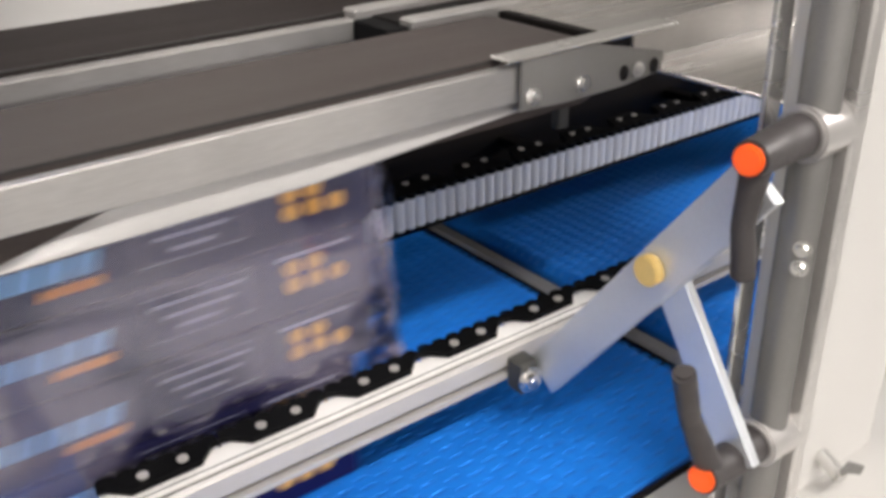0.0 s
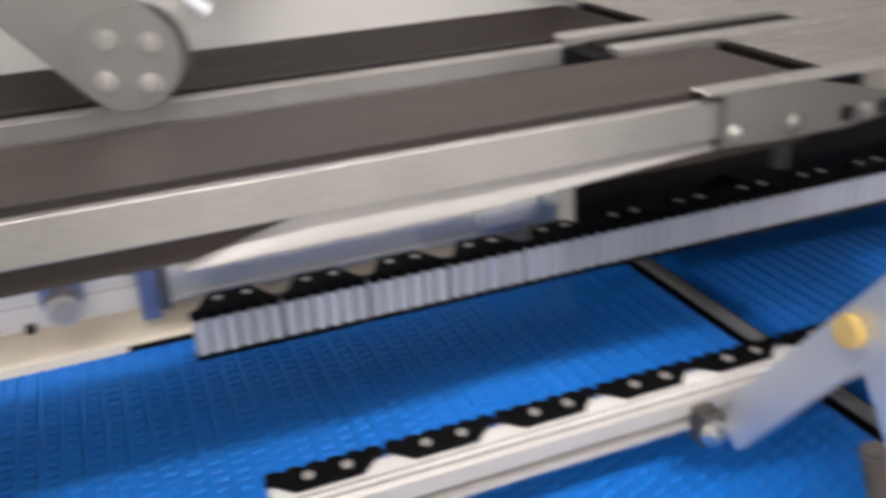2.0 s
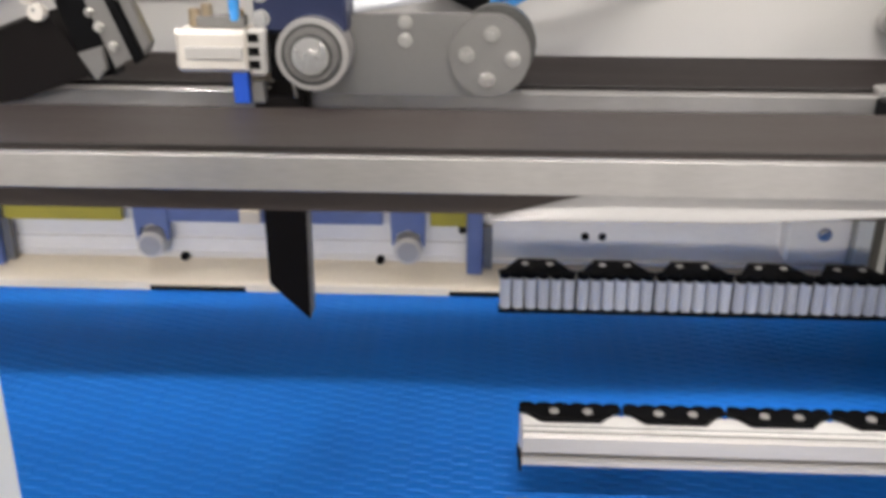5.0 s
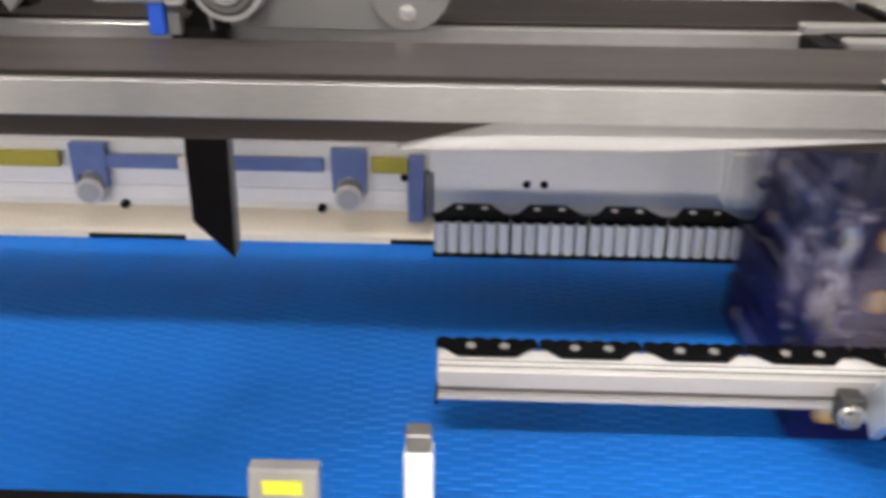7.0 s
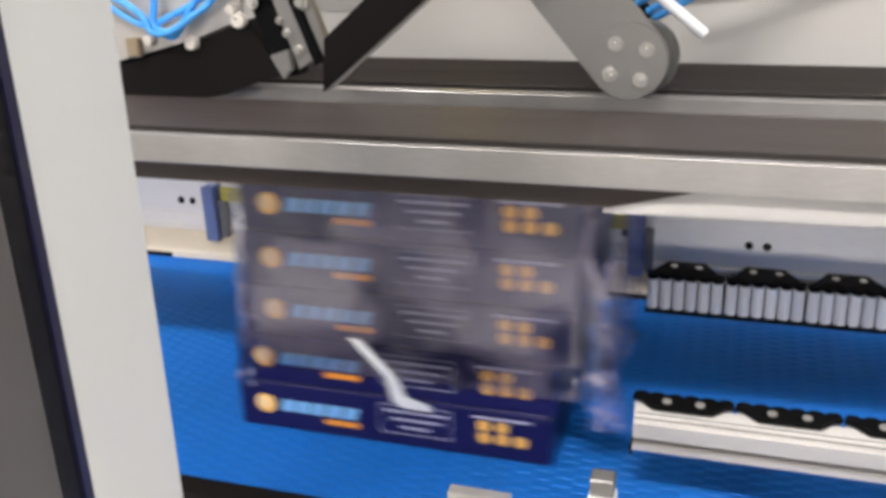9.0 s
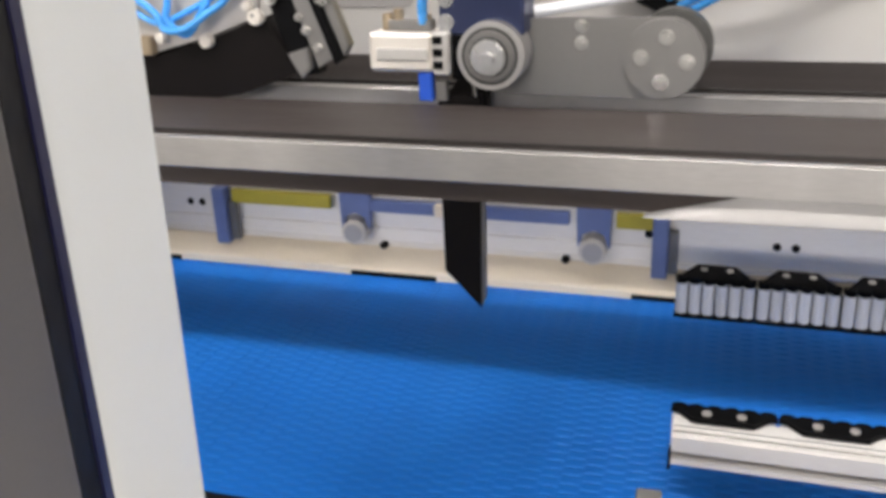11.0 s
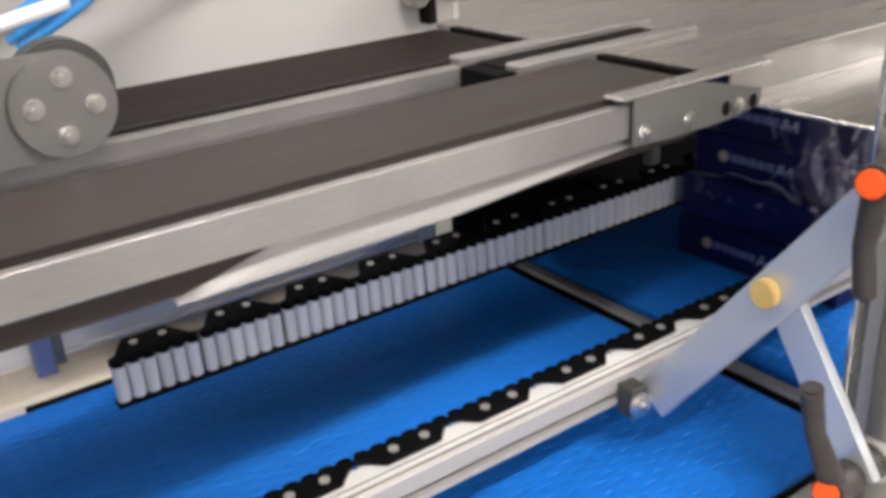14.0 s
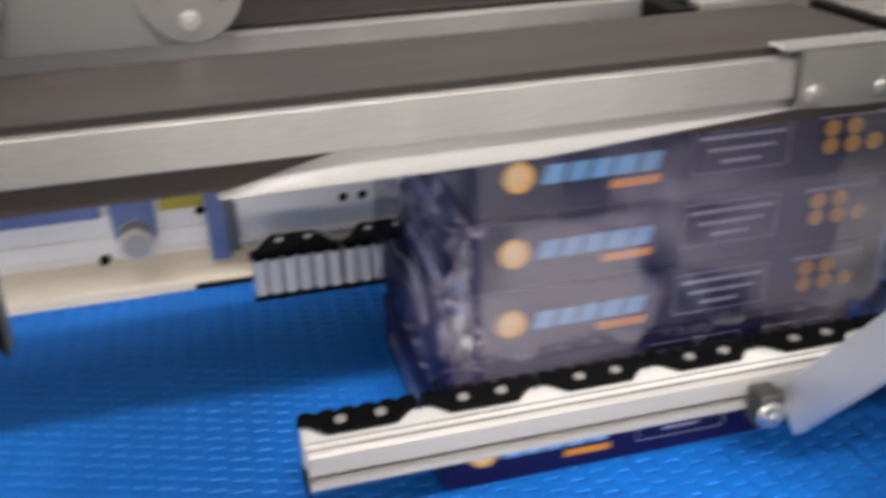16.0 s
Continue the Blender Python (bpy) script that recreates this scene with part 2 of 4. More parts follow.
def thing(name, label, category, at=(0, 0, 0), group="", kind=""):
    ob = new(name)
    ob.location = at
    ob.empty_display_size = 0.02
    return tagged(ob, label, category, group, kind)


def box(x0, x1, y0, y1, z0, z1, bevel=0.001, bm=None):
    bm = bm or bmesh.new()
    v = [bm.verts.new((x, y, z)) for x in (x0, x1) for y in (y0, y1) for z in (z0, z1)]
    fs = [bm.faces.new([v[i] for i in q]) for q in
          ((0, 1, 3, 2), (4, 6, 7, 5), (0, 4, 5, 1), (2, 3, 7, 6), (0, 2, 6, 4), (1, 5, 7, 3))]
    if bevel:
        es = list({e for f in fs for e in f.edges})
        bmesh.ops.bevel(bm, geom=es, offset=bevel, segments=1, affect="EDGES")
    return bm


def prism(pts, axis, a, b, bevel=0.0, bm=None):
    """An outline of two coordinates drawn out along axis from a to b; outline order is (y,z), (x,z) or (x,y)."""
    bm = bm or bmesh.new()
    put = {"x": lambda p, q: (q, p[0], p[1]), "y": lambda p, q: (p[0], q, p[1]), "z": lambda p, q: (p[0], p[1], q)}[axis]
    lo = [bm.verts.new(put(p, a)) for p in pts]
    hi = [bm.verts.new(put(p, b)) for p in pts]
    fs = [bm.faces.new(lo), bm.faces.new(hi[::-1])]
    k = len(pts)
    for i in range(k):
        fs.append(bm.faces.new((lo[i], lo[(i + 1) % k], hi[(i + 1) % k], hi[i])))
    if bevel:
        es = [e for e in fs[0].edges] + [e for e in fs[1].edges]
        bmesh.ops.bevel(bm, geom=es, offset=bevel, segments=2, affect="EDGES")
    return bm


def rod(p, q, r, seg=16, r2=None, bevel=0.0, bm=None):
    """A round bar from p to q."""
    bm = bm or bmesh.new()
    p, q = Vector(p), Vector(q)
    m = Matrix.Translation((p + q) / 2) @ (q - p).to_track_quat("Z", "Y").to_matrix().to_4x4()
    g = bmesh.ops.create_cone(bm, cap_ends=True, segments=seg, radius1=r, radius2=r if r2 is None else r2,
                              depth=(q - p).length, matrix=m)
    if bevel:
        caps = {e for v in g["verts"] for f in v.link_faces if len(f.verts) > 4 for e in f.edges}
        bmesh.ops.bevel(bm, geom=list(caps), offset=bevel, segments=2, affect="EDGES")
    return bm


def hexbolt(p, d, r, h, bm=None):
    """A bolt head with a washer at p, pointing along d, with a socket dimple."""
    bm = bm or bmesh.new()
    p, d = Vector(p), Vector(d).normalized()
    rod(p, p + d * h * 0.25, r * 1.35, 16, bm=bm)
    rod(p + d * h * 0.25, p + d * h, r, 14, r * 0.86, bm=bm)
    rod(p + d * h, p + d * (h + 0.0006), r * 0.45, 6, bm=bm)
    return bm


def tube(name, pts, r, mat, parent=None, label=""):
    """A bent hose through the points."""
    bm = bmesh.new()
    P = [Vector(p) for p in pts]
    path = []
    for i in range(len(P) - 1):
        a, b, c, d = P[max(i - 1, 0)], P[i], P[i + 1], P[min(i + 2, len(P) - 1)]
        for k in range(6):
            t = k / 6
            path.append(0.5 * (2 * b + (c - a) * t + (2 * a - 5 * b + 4 * c - d) * t * t + (3 * b - a - 3 * c + d) * t ** 3))
    path.append(P[-1])
    rings = []
    for i, c in enumerate(path):
        d = (path[min(i + 1, len(path) - 1)] - path[max(i - 1, 0)]).normalized()
        u = d.orthogonal().normalized() if not rings else (u - d * u.dot(d)).normalized()
        w = d.cross(u)
        rings.append([bm.verts.new(c + (u * math.cos(k * math.pi / 5) + w * math.sin(k * math.pi / 5)) * r) for k in range(10)])
    for a, b in zip(rings, rings[1:]):
        for k in range(10):
            bm.faces.new((a[k], a[(k + 1) % 10], b[(k + 1) % 10], b[k]))
    bm.faces.new(rings[0]), bm.faces.new(rings[-1][::-1])
    return part(name, bm, mat, parent, label, smooth=True)


# ---- hall ----
HALL = (-5.0, 5.5, -14.0, 4.0, -0.87, 2.5)


def hall():
    x0, x1, y0, y1, z0, z1 = HALL
    for nm, b in (("floor", (x0, x1, y0, y1, z0 - 0.1, z0)), ("ceiling", (x0, x1, y0, y1, z1, z1 + 0.1)),
                  ("wall_west", (x0 - 0.1, x0, y0, y1, z0, z1)), ("wall_east", (x1, x1 + 0.1, y0, y1, z0, z1)),
                  ("wall_south", (x0, x1, y0 - 0.1, y0, z0, z1)), ("wall_north", (x0, x1, y1, y1 + 0.1, z0, z1))):
        ob = part(nm, box(*b, bevel=0), FLOOR_M if nm == "floor" else WALL)
        tagged(ob, "plain pale packing hall " + nm.split("_")[0] + " around the machine", nm.split("_")[0], kind="structure")


hall()


# ---- lower conveyors ----
BELT_LOW, BELT_GAP0, BELT_GAP1, BELT_HIGH = -2.7, 0.484, 0.508, 2.4
BY0, BY1 = -0.366, 0.138


ROW = 0.0175


def row_mesh(odd):
    """One hinged row of the modular belt: a running rib and raised lugs with slots between them."""
    py, rib, gap, h = 0.0122, 0.0067, 0.0027, 0.0014
    verts, faces = [], []

    def lug(a, b, c, d, top, s=0.0010):
        k = len(verts)
        verts.extend([(a, c, -h), (b, c, -h), (b, d, -h), (a, d, -h), (a + s, c + s, top), (b - s, c + s, top), (b - s, d - s, top), (a + s, d - s, top)])
        faces.extend([(k + 4, k + 5, k + 6, k + 7), (k, k + 1, k + 5, k + 4), (k + 1, k + 2, k + 6, k + 5), (k + 2, k + 3, k + 7, k + 6), (k + 3, k, k + 4, k + 7)])

    lug(0.0001, rib, BY0, BY1, 0.0)
    y = BY0 + (0.5 * py if odd else 0.0)
    while y + py < BY1:
        lug(rib - 0.0006, ROW - 0.0001, y, y + py - gap, -0.0003)
        y += py
    lug(rib - 0.0006, ROW - 0.0001, y, BY1, -0.0003)
    if odd:
        lug(rib - 0.0006, ROW - 0.0001, BY0, BY0 + 0.5 * py - gap, -0.0003)
    me = bpy.data.meshes.new("belt_slat")
    me.from_pydata(verts, [], faces)
    me.materials.append(BLUE)
    return me


ROWS = (row_mesh(False), row_mesh(True))


TURN = 0.014


def lower_conveyor(name, x0, x1, xl, xr, label):
    """A conveyor whose slats run round two nose bars at xl and xr; returns the slats and their loop."""
    t = thing(name, label, "conveyor")
    part("belt_body", box(xl, xr + ROW, BY0, BY1, -2 * TURN + 0.0024, -0.0023, 0.001), BLUE_DEEP, t)
    count = 2 * round((xr - xl + math.pi * TURN) / ROW)
    slats = []
    for k in range(count):
        ob = new("belt_slat", ROWS[k % 2])
        ob.parent = t
        slats.append(ob)
    # plain run beyond the slatted belt
    if x0 < xl - 0.1:
        part("belt_run", box(x0, xl - 0.024, BY0, BY1, -0.0300, 0, 0), BLUE, t)
    if x1 > xr + 0.1:
        part("belt_run", box(xr + 0.024, x1, BY0, BY1, -0.0300, 0, 0), BLUE, t)
    part("side_frame", box(x0, x1, BY1 + 0.002, BY1 + 0.05, -0.12, -0.012, 0.002), STEEL, t)
    part("side_frame", box(x0, x1, BY0 - 0.006, BY0 - 0.002, -0.12, -0.002, 0.001), BLACK_MATT, t)
    part("bed", box(x0, x1, BY0, BY1, -0.12, -0.060, 0.001), STEEL_DULL, t)
    for x in (x0 + 0.1, x1 - 0.1):
        for y in (BY0 + 0.03, BY1 - 0.03):
            part("leg", box(x - 0.03, x + 0.03, y - 0.03, y + 0.03, HALL[4], -0.12, 0.002), STEEL, t)
    return slats, xl, xr


def belt_pose(s, xl, xr):
    """The pose of a slat s metres along its loop: over the top towards -x, round the nose and back below."""
    run, arc = xr - xl, math.pi * TURN
    s %= 2 * (run + arc)
    if s < run:
        x, z, a = xr - s, 0.0, 0.0
    elif s < run + arc:
        a = (s - run) / TURN
        x, z = xl - TURN * math.sin(a), -TURN + TURN * math.cos(a)
    elif s < 2 * run + arc:
        x, z, a = xl + s - run - arc, -2 * TURN, math.pi
    else:
        a = math.pi + (s - 2 * run - arc) / TURN
        x, z = xr - TURN * math.sin(a), -TURN + TURN * math.cos(a)
    return Matrix.Translation((x, 0, z)) @ Matrix.Rotation(-a, 4, "Y")


def run_belt(belt, speed):
    """Keys every slat of a belt along its loop: few on the straights, close together round the noses."""
    slats, xl, xr = belt
    run, arc = xr - xl, math.pi * TURN
    half = run + arc
    for k, ob in enumerate(slats):
        start = k * 2 * half / len(slats)
        n, times = 0, [0.0]
        while n < 16 * FPS:
            u = (start + speed * n / FPS) % half
            left = run - u
            n += 1 if left < speed * 2.5 / FPS or u < speed * 2.5 / FPS else max(1, min(int(0.5 * FPS), int((left / speed) * FPS) - 1))
            n = min(n, 16 * FPS)
            times.append(n / FPS)
        walk(ob, [(q, belt_pose(start + speed * q, xl, xr)) for q in times])


OUTFEED = lower_conveyor("outfeed_conveyor", BELT_LOW, BELT_GAP0, -1.40, BELT_GAP0 - 0.0225, "blue modular plastic belt conveyor under the sealing head")
INFEED = lower_conveyor("infeed_conveyor", BELT_GAP1, BELT_HIGH, BELT_GAP1 + 0.0145, 1.10, "blue modular plastic belt infeed conveyor")

tr = thing("transfer_bar", "grey steel transfer bar across the gap between two blue belts", "bar")
part("bar", box(0.4875, 0.5045, -0.345, 0.138, -0.012, 0.0025, 0.003), STEEL, tr)
part("edge", box(0.4845, 0.4874, -0.345, 0.138, -0.012, -0.001, 0), BLACK_MATT, tr)
part("edge", box(0.5046, 0.5075, -0.345, 0.138, -0.012, -0.001, 0), BLACK_MATT, tr)

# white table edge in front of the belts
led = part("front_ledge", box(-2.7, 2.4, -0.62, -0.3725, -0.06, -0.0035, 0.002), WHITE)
tagged(led, "white painted machine table edge in front of the belt", "ledge", kind="structure")
fr = thing("front_guard_strip", "black strip along the front of the blue belt", "strip")
part("strip", box(-0.95, -0.10, -0.3718, -0.345, 0.0005, 0.028, 0.003), BLACK_MATT, fr)
part("lip", box(-0.95, -0.10, -0.3760, -0.3720, -0.003, 0.024, 0.0005), STEEL, fr)


# ---- side guides with small rollers ----
PITCH, NROLL = 0.0776, 6


def plate_mesh(base, depth, tooth, low):
    """Black moulded cap: a toothed edge over the rollers and a trapezoid tab with two screws behind it."""
    bm = bmesh.new()
    w = PITCH - 0.0006
    cut = 0.020 if depth > 0.03 else 0.0165
    pts = [(w, base), (w - 0.006, base + 0.002), (w - cut, depth), (cut, depth), (0.006, base + 0.002), (0.0, base)]
    step = w / NROLL
    for k in range(NROLL):
        for q in range(6):
            a = math.pi * (1 + q / 5.0)
            pts.append((step * (k + 0.5) + step * 0.42 * math.cos(a), 0.0012 + tooth * math.sin(a)))
    prism(pts, "z", low, 0.0055, 0.0, bm)
    return bm


def roller_guide(name, label, x0, y0, z0, z1, flip, n, base, depth, tooth, low):
    """flip is 1 with the rollers towards the viewer and -1 with them away."""
    t = thing(name, label, "guide rail", (x0, y0, z0), group="roller side guides")
    t.location = (0, 0, 0)
    pm = rm = sm = bmn = None
    for i in range(n):
        m = Matrix.Translation((x0 + i * PITCH, y0, z1 - 0.0055)) @ Matrix.Diagonal((1, flip, 1, 1))
        if pm is None:
            bm = plate_mesh(base, depth, tooth, low)
            bm.transform(Matrix.Diagonal((1, flip, 1, 1)))
            o = part("cap_plate", bm, BLACK, t, smooth=False)
            pm = o.data
            s = part("screw", rod((0, 0, 0.0055), (0, 0, 0.0068), 0.0036, 10), ALU, o)
            s2 = new("screw", s.data)
            sm = s.data
            bm = bmesh.new()
            rod((0, 0, 0), (0, 0, z1 - 0.0065 - z0 - 0.004), 0.0060, 10, bevel=0.0006, bm=bm)
            r = part("roller", bm, ROLLER, o, smooth=True)
            rm = r.data
            b = part("foot_strip", box(0, PITCH - 0.0005, -0.0015, 0.013, 0, 0.0035, 0.0005) if flip > 0 else
                     box(0, PITCH - 0.0005, -0.013, 0.0015, 0, 0.0035, 0.0005), BLACK, o)
            bmn = b.data
            made = [s, b, s2]
        else:
            o = new("cap_plate", pm)
            o.parent = t
            s, b, s2, r = new("screw", sm), new("foot_strip", bmn), new("screw", sm), None
            made = [s, b, s2]
        o.location = (x0 + i * PITCH, y0, z1 - 0.0055)
        for q in made:
            q.parent = o
        made[1].location = (0, 0, z0 - (z1 - 0.0055))
        made[0].location = (0.0265, flip * depth * 0.60, 0)
        made[2].location = (0.0515, flip * depth * 0.60, 0)
        for k in range(NROLL):
            if not (i == 0 and k == 0):
                r = new("roller", rm)
                r.parent = o
            r.location = (0.0006 + (PITCH - 0.0012) / NROLL * (k + 0.5), flip * 0.0055, z0 + 0.004 - (z1 - 0.0055))
    return t


rear = roller_guide("rear_roller_guide", "black side guide with upright light grey rollers over the blue belt", 0.0, 0.0, 0.049, 0.0940, 1, 13, 0.005, 0.034, 0.0052, -0.0010)
part("back_profile", box(0.004, 13 * PITCH, 0.0125, 0.0175, 0.052, 0.080, 0.001), BLACK_MATT, rear, "black backing bar")
for x in (0.62, 0.92):
    part("stay", box(x, x + 0.02, 0.0175, 0.120, 0.058, 0.070, 0.001), BLACK_MATT, rear)

front = roller_guide("front_roller_guide", "aluminium side guide with black toothed caps above the blue belt", 0.013, -0.234, 0.049, 0.0905, -1, 12, 0.0065, 0.0195, 0.0030, 0.0014)
sec = [(-0.2405, 0.0838), (-0.2625, 0.0838), (-0.2640, 0.0825), (-0.2640, 0.0812), (-0.2655, 0.0800), (-0.2655, 0.0672), (-0.2500, 0.0664),
       (-0.2500, 0.0612), (-0.2655, 0.0604), (-0.2655, 0.0560), (-0.2405, 0.0560)]
part("profile", prism(sec, "x", 0.016, 0.95, 0.0), ALU, front, "slotted aluminium profile")
part("end_cap", box(0.0135, 0.016, -0.265, -0.241, 0.050, 0.0555, 0.0005), BLACK, front)
part("seat_strip", box(0.016, 0.95, -0.2610, -0.2415, 0.0839, 0.0846, 0), PALE, front)
for y in (-0.2632, -0.2575):
    part("groove", box(0.0165, 0.95, y, y + 0.0009, 0.0847 if y > -0.26 else 0.0832, 0.0850 if y > -0.26 else 0.0840, 0), FRAME_GREY, front)

# ---- upper twin conveyor ----
BELT_END = 0.396


def upper_conveyor(name, label, yb0, yb1, bar0, bar1, zlow, rubber):
    t = thing(name, label, "conveyor", group="upper twin conveyors")
    x0 = -1.05
    sec = []
    r = (0.2975 - zlow) / 2
    for k in range(9):
        a = math.pi / 2 - math.pi * k / 8
        sec.append((BELT_END - r + r * math.cos(a), zlow + r + r * math.sin(a)))
    for k in range(9):
        a = -math.pi / 2 - math.pi * k / 8
        sec.append((x0 + r + r * math.cos(a), zlow + r + r * math.sin(a)))
    part("belt", prism(sec, "y", yb0, yb1, 0.0), rubber, t, "dark brown-black rubber belt", smooth=True)
    # dark strip paints in the black shadow line between belt and bar
    part("belt_edge", box(x0 + r, BELT_END - r, yb0 - 0.0006, yb0 + 0.0008, 0.2962, 0.2980, 0), EDGE_SHADE, t)
    part("front_bar", box(x0, 0.3200, bar0, bar1, 0.2712, 0.2950, 0.0007), STEEL, t, "brushed steel front bar")
    # black filler strip, stands in for the shade in the gap behind the bar
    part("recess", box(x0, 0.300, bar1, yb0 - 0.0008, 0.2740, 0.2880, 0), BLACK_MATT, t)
    return t


near = upper_conveyor("near_upper_conveyor", "dark belt conveyor with brushed steel front bar", -0.2610, -0.1575, -0.2740, -0.2660, 0.2530, RUBBER)
far = upper_conveyor("far_upper_conveyor", "dark belt conveyor with brushed steel bar behind the seal gap", -0.0720, 0.0540, -0.0930, -0.0770, 0.2530, RUBBER_SHADED)
part("end_bar", box(0.315, 0.52, -0.1470, -0.1290, 0.2700, 0.3010, 0.0015), STEEL, near)
part("end_bar", box(0.300, 0.52, -0.0930, -0.0740, 0.2700, 0.3020, 0.0015), STEEL, far)
part("end_plug", box(0.2965, 0.3145, -0.1440, -0.0940, 0.2600, 0.2960, 0.001), BLACK, far)
part("gap_strip", box(0.3150, 0.5000, -0.1285, -0.0935, 0.2952, 0.2968, 0), BLACK_MATT, far)
part("plug_screw", hexbolt((0.306, -0.1445, 0.284), (0, -1, 0), 0.0042, 0.004), STEEL_BRIGHT, far)

# wedge-shaped film guide under the near bar
fg = thing("film_guide_plate", "pale steel wedge plate hanging under the near conveyor bar", "guide plate")


def wedge_sheet():
    """A rolled sheet: it bulges outward below the bar and ends in a folded lip; tapered at its free end."""
    low = lambda x: 0.2505 if x < 0.0 else 0.2505 + 0.0015 * x / 0.16 if x < 0.16 else 0.2520 + 0.0105 * (x - 0.16) / 0.158
    rise = lambda x: min(0.2712, 0.2520 + 0.0192 * (x + 0.012) / 0.078)
    bm = bmesh.new()
    rings = []
    for k in range(34):
        x = -0.012 + 0.330 * k / 33
        z0, z1 = low(x), max(rise(x), low(x) + 0.0012)
        h = z1 - z0
        out = 0.28 * min(1.0, h / 0.018)
        prof = [(-0.2618, z1), (-0.2632 - 0.0010 * out, z1 - 0.25 * h), (-0.2650 - 0.0030 * out, z1 - 0.55 * h), (-0.2660 - 0.0070 * out, z0 + 0.16 * h),
                (-0.2660 - 0.0082 * out, z0 + 0.05 * h), (-0.2655 - 0.0078 * out, z0), (-0.2640 - 0.0060 * out, z0 + 0.04 * h), (-0.2634 - 0.0020 * out, z1 - 0.6 * h), (-0.2606, z1)]
        rings.append([bm.verts.new((x, y, z)) for y, z in prof])
    n = len(rings[0])
    for a, b in zip(rings, rings[1:]):
        for q in range(n):
            bm.faces.new((a[q], a[(q + 1) % n], b[(q + 1) % n], b[q]))
    bm.faces.new(rings[0]), bm.faces.new(rings[-1][::-1])
    return bm


part("sheet", wedge_sheet(), WEDGE, fg, smooth=True)


def corner_bracket():
    t = thing("corner_bracket", "folded steel bracket with two screws and slots on the bar end", "bracket")
    pts = [(0.3040, 0.2665), (0.3400, 0.2650), (0.3970, 0.2655), (0.4360, 0.2690), (0.4370, 0.2830), (0.3720, 0.2985), (0.3040, 0.2985)]
    part("side_plate", prism(pts, "y", -0.2795, -0.2770, 0.0006), STEEL_DULL, t)
    part("flange", box(0.2930, 0.4500, -0.2795, -0.2610, 0.2985, 0.3012, 0.0008), STEEL_BRIGHT, t, "bright folded top flange")
    for x in (0.314, 0.358):
        part("screw", hexbolt((x, -0.2797, 0.2745), (0, -1, 0), 0.0046, 0.0036), STEEL_BRIGHT, t)
    for x0, x1 in ((0.3930, 0.4010), (0.4230, 0.4300)):
        part("slot", prism([(x0 + 0.004 + 0.004 * math.cos(a), 0.2745 + 0.0055 * math.sin(a)) for a in [k * math.pi / 5 for k in range(10)]],
                           "y", -0.2803, -0.2790), BLACK_MATT, t)
    part("slot_screw", hexbolt((0.411, -0.2797, 0.2745), (0, -1, 0), 0.0040, 0.003), STEEL, t)
    return t


corner_bracket()

# stainless tables on the infeed side
tp = thing("infeed_table", "smooth stainless film table beyond the dark belts", "table")
part("top_sheet", box(0.4040, 0.95, -0.2470, 0.45, 0.2900, 0.2950, 0.001), STEEL_SHEET, tp)
part("apron", box(0.4380, 0.66, -0.41, -0.2485, 0.2660, 0.2690, 0.001), STEEL_SHEET, tp)
part("front_fold", box(0.4380, 0.66, -0.2500, -0.2480, 0.2690, 0.2950, 0.0), STEEL, tp)
part("edge_gap", box(0.3968, 0.4060, -0.2470, 0.06, 0.2850, 0.2958, 0), BLACK_MATT, tp)
for x in (0.5, 0.9):
    part("leg", box(x, x + 0.03, 0.36, 0.39, HALL[4], 0.29, 0.002), STEEL_DULL, tp)

# ---- rear wall behind the belt ----
def rear_wall():
    t = tagged(new("rear_guide_wall"), "pale aluminium rear wall with cream ledge along the belt", "wall", kind="structure")
    sec = [(0.176, -0.02), (0.215, -0.02), (0.215, 0.20), (0.176, 0.20), (0.176, 0.118), (0.180, 0.116), (0.180, 0.108), (0.176, 0.106),
           (0.176, 0.058), (0.1795, 0.057), (0.1795, 0.052), (0.176, 0.051), (0.173, 0.036), (0.176, 0.028)]
    part("extrusion", prism(sec, "x", -1.6, 0.428, 0.0), PALE, t)
    part("ledge", prism([(0.1385, -0.004), (0.1755, -0.004), (0.1755, 0.026), (0.1700, 0.026), (0.1410, 0.011), (0.1385, 0.008)], "x", -1.6, 0.42, 0.0), BEIGE, t)
    for x0, x1 in ((-0.410, -0.296), (-0.055, 0.04), (-0.80, -0.66)):
        part("slot", box(x0, x1, 0.1362, 0.1402, -0.003, 0.0050, 0.0), BLACK_MATT, t)
    for x, z in ((-0.376, 0.0295), (-0.139, 0.0295), (-0.041, 0.068), (-0.640, 0.070), (-0.658, 0.070)):
        part("hole", rod((x, 0.1680 if z < 0.05 else 0.1752, z), (x, 0.1800, z), 0.0050, 12), BLACK_MATT, t)


def cover_sheet():
    t = thing("cover_sheet", "pale flat cover sheet with two small holes on the rear wall", "cover")
    part("sheet", box(-0.012, 0.404, 0.1660, 0.1722, 0.0360, 0.1980, 0.0008), PALE, t)
    part("fold", box(-0.012, 0.404, 0.1600, 0.1658, 0.0330, 0.0372, 0.0006), PALE, t)
    for x in (0.102, 0.122):
        part("hole", rod((x, 0.1652, 0.0665), (x, 0.1664, 0.0665), 0.0050, 12), BLACK_MATT, t)


rear_wall()
cover_sheet()


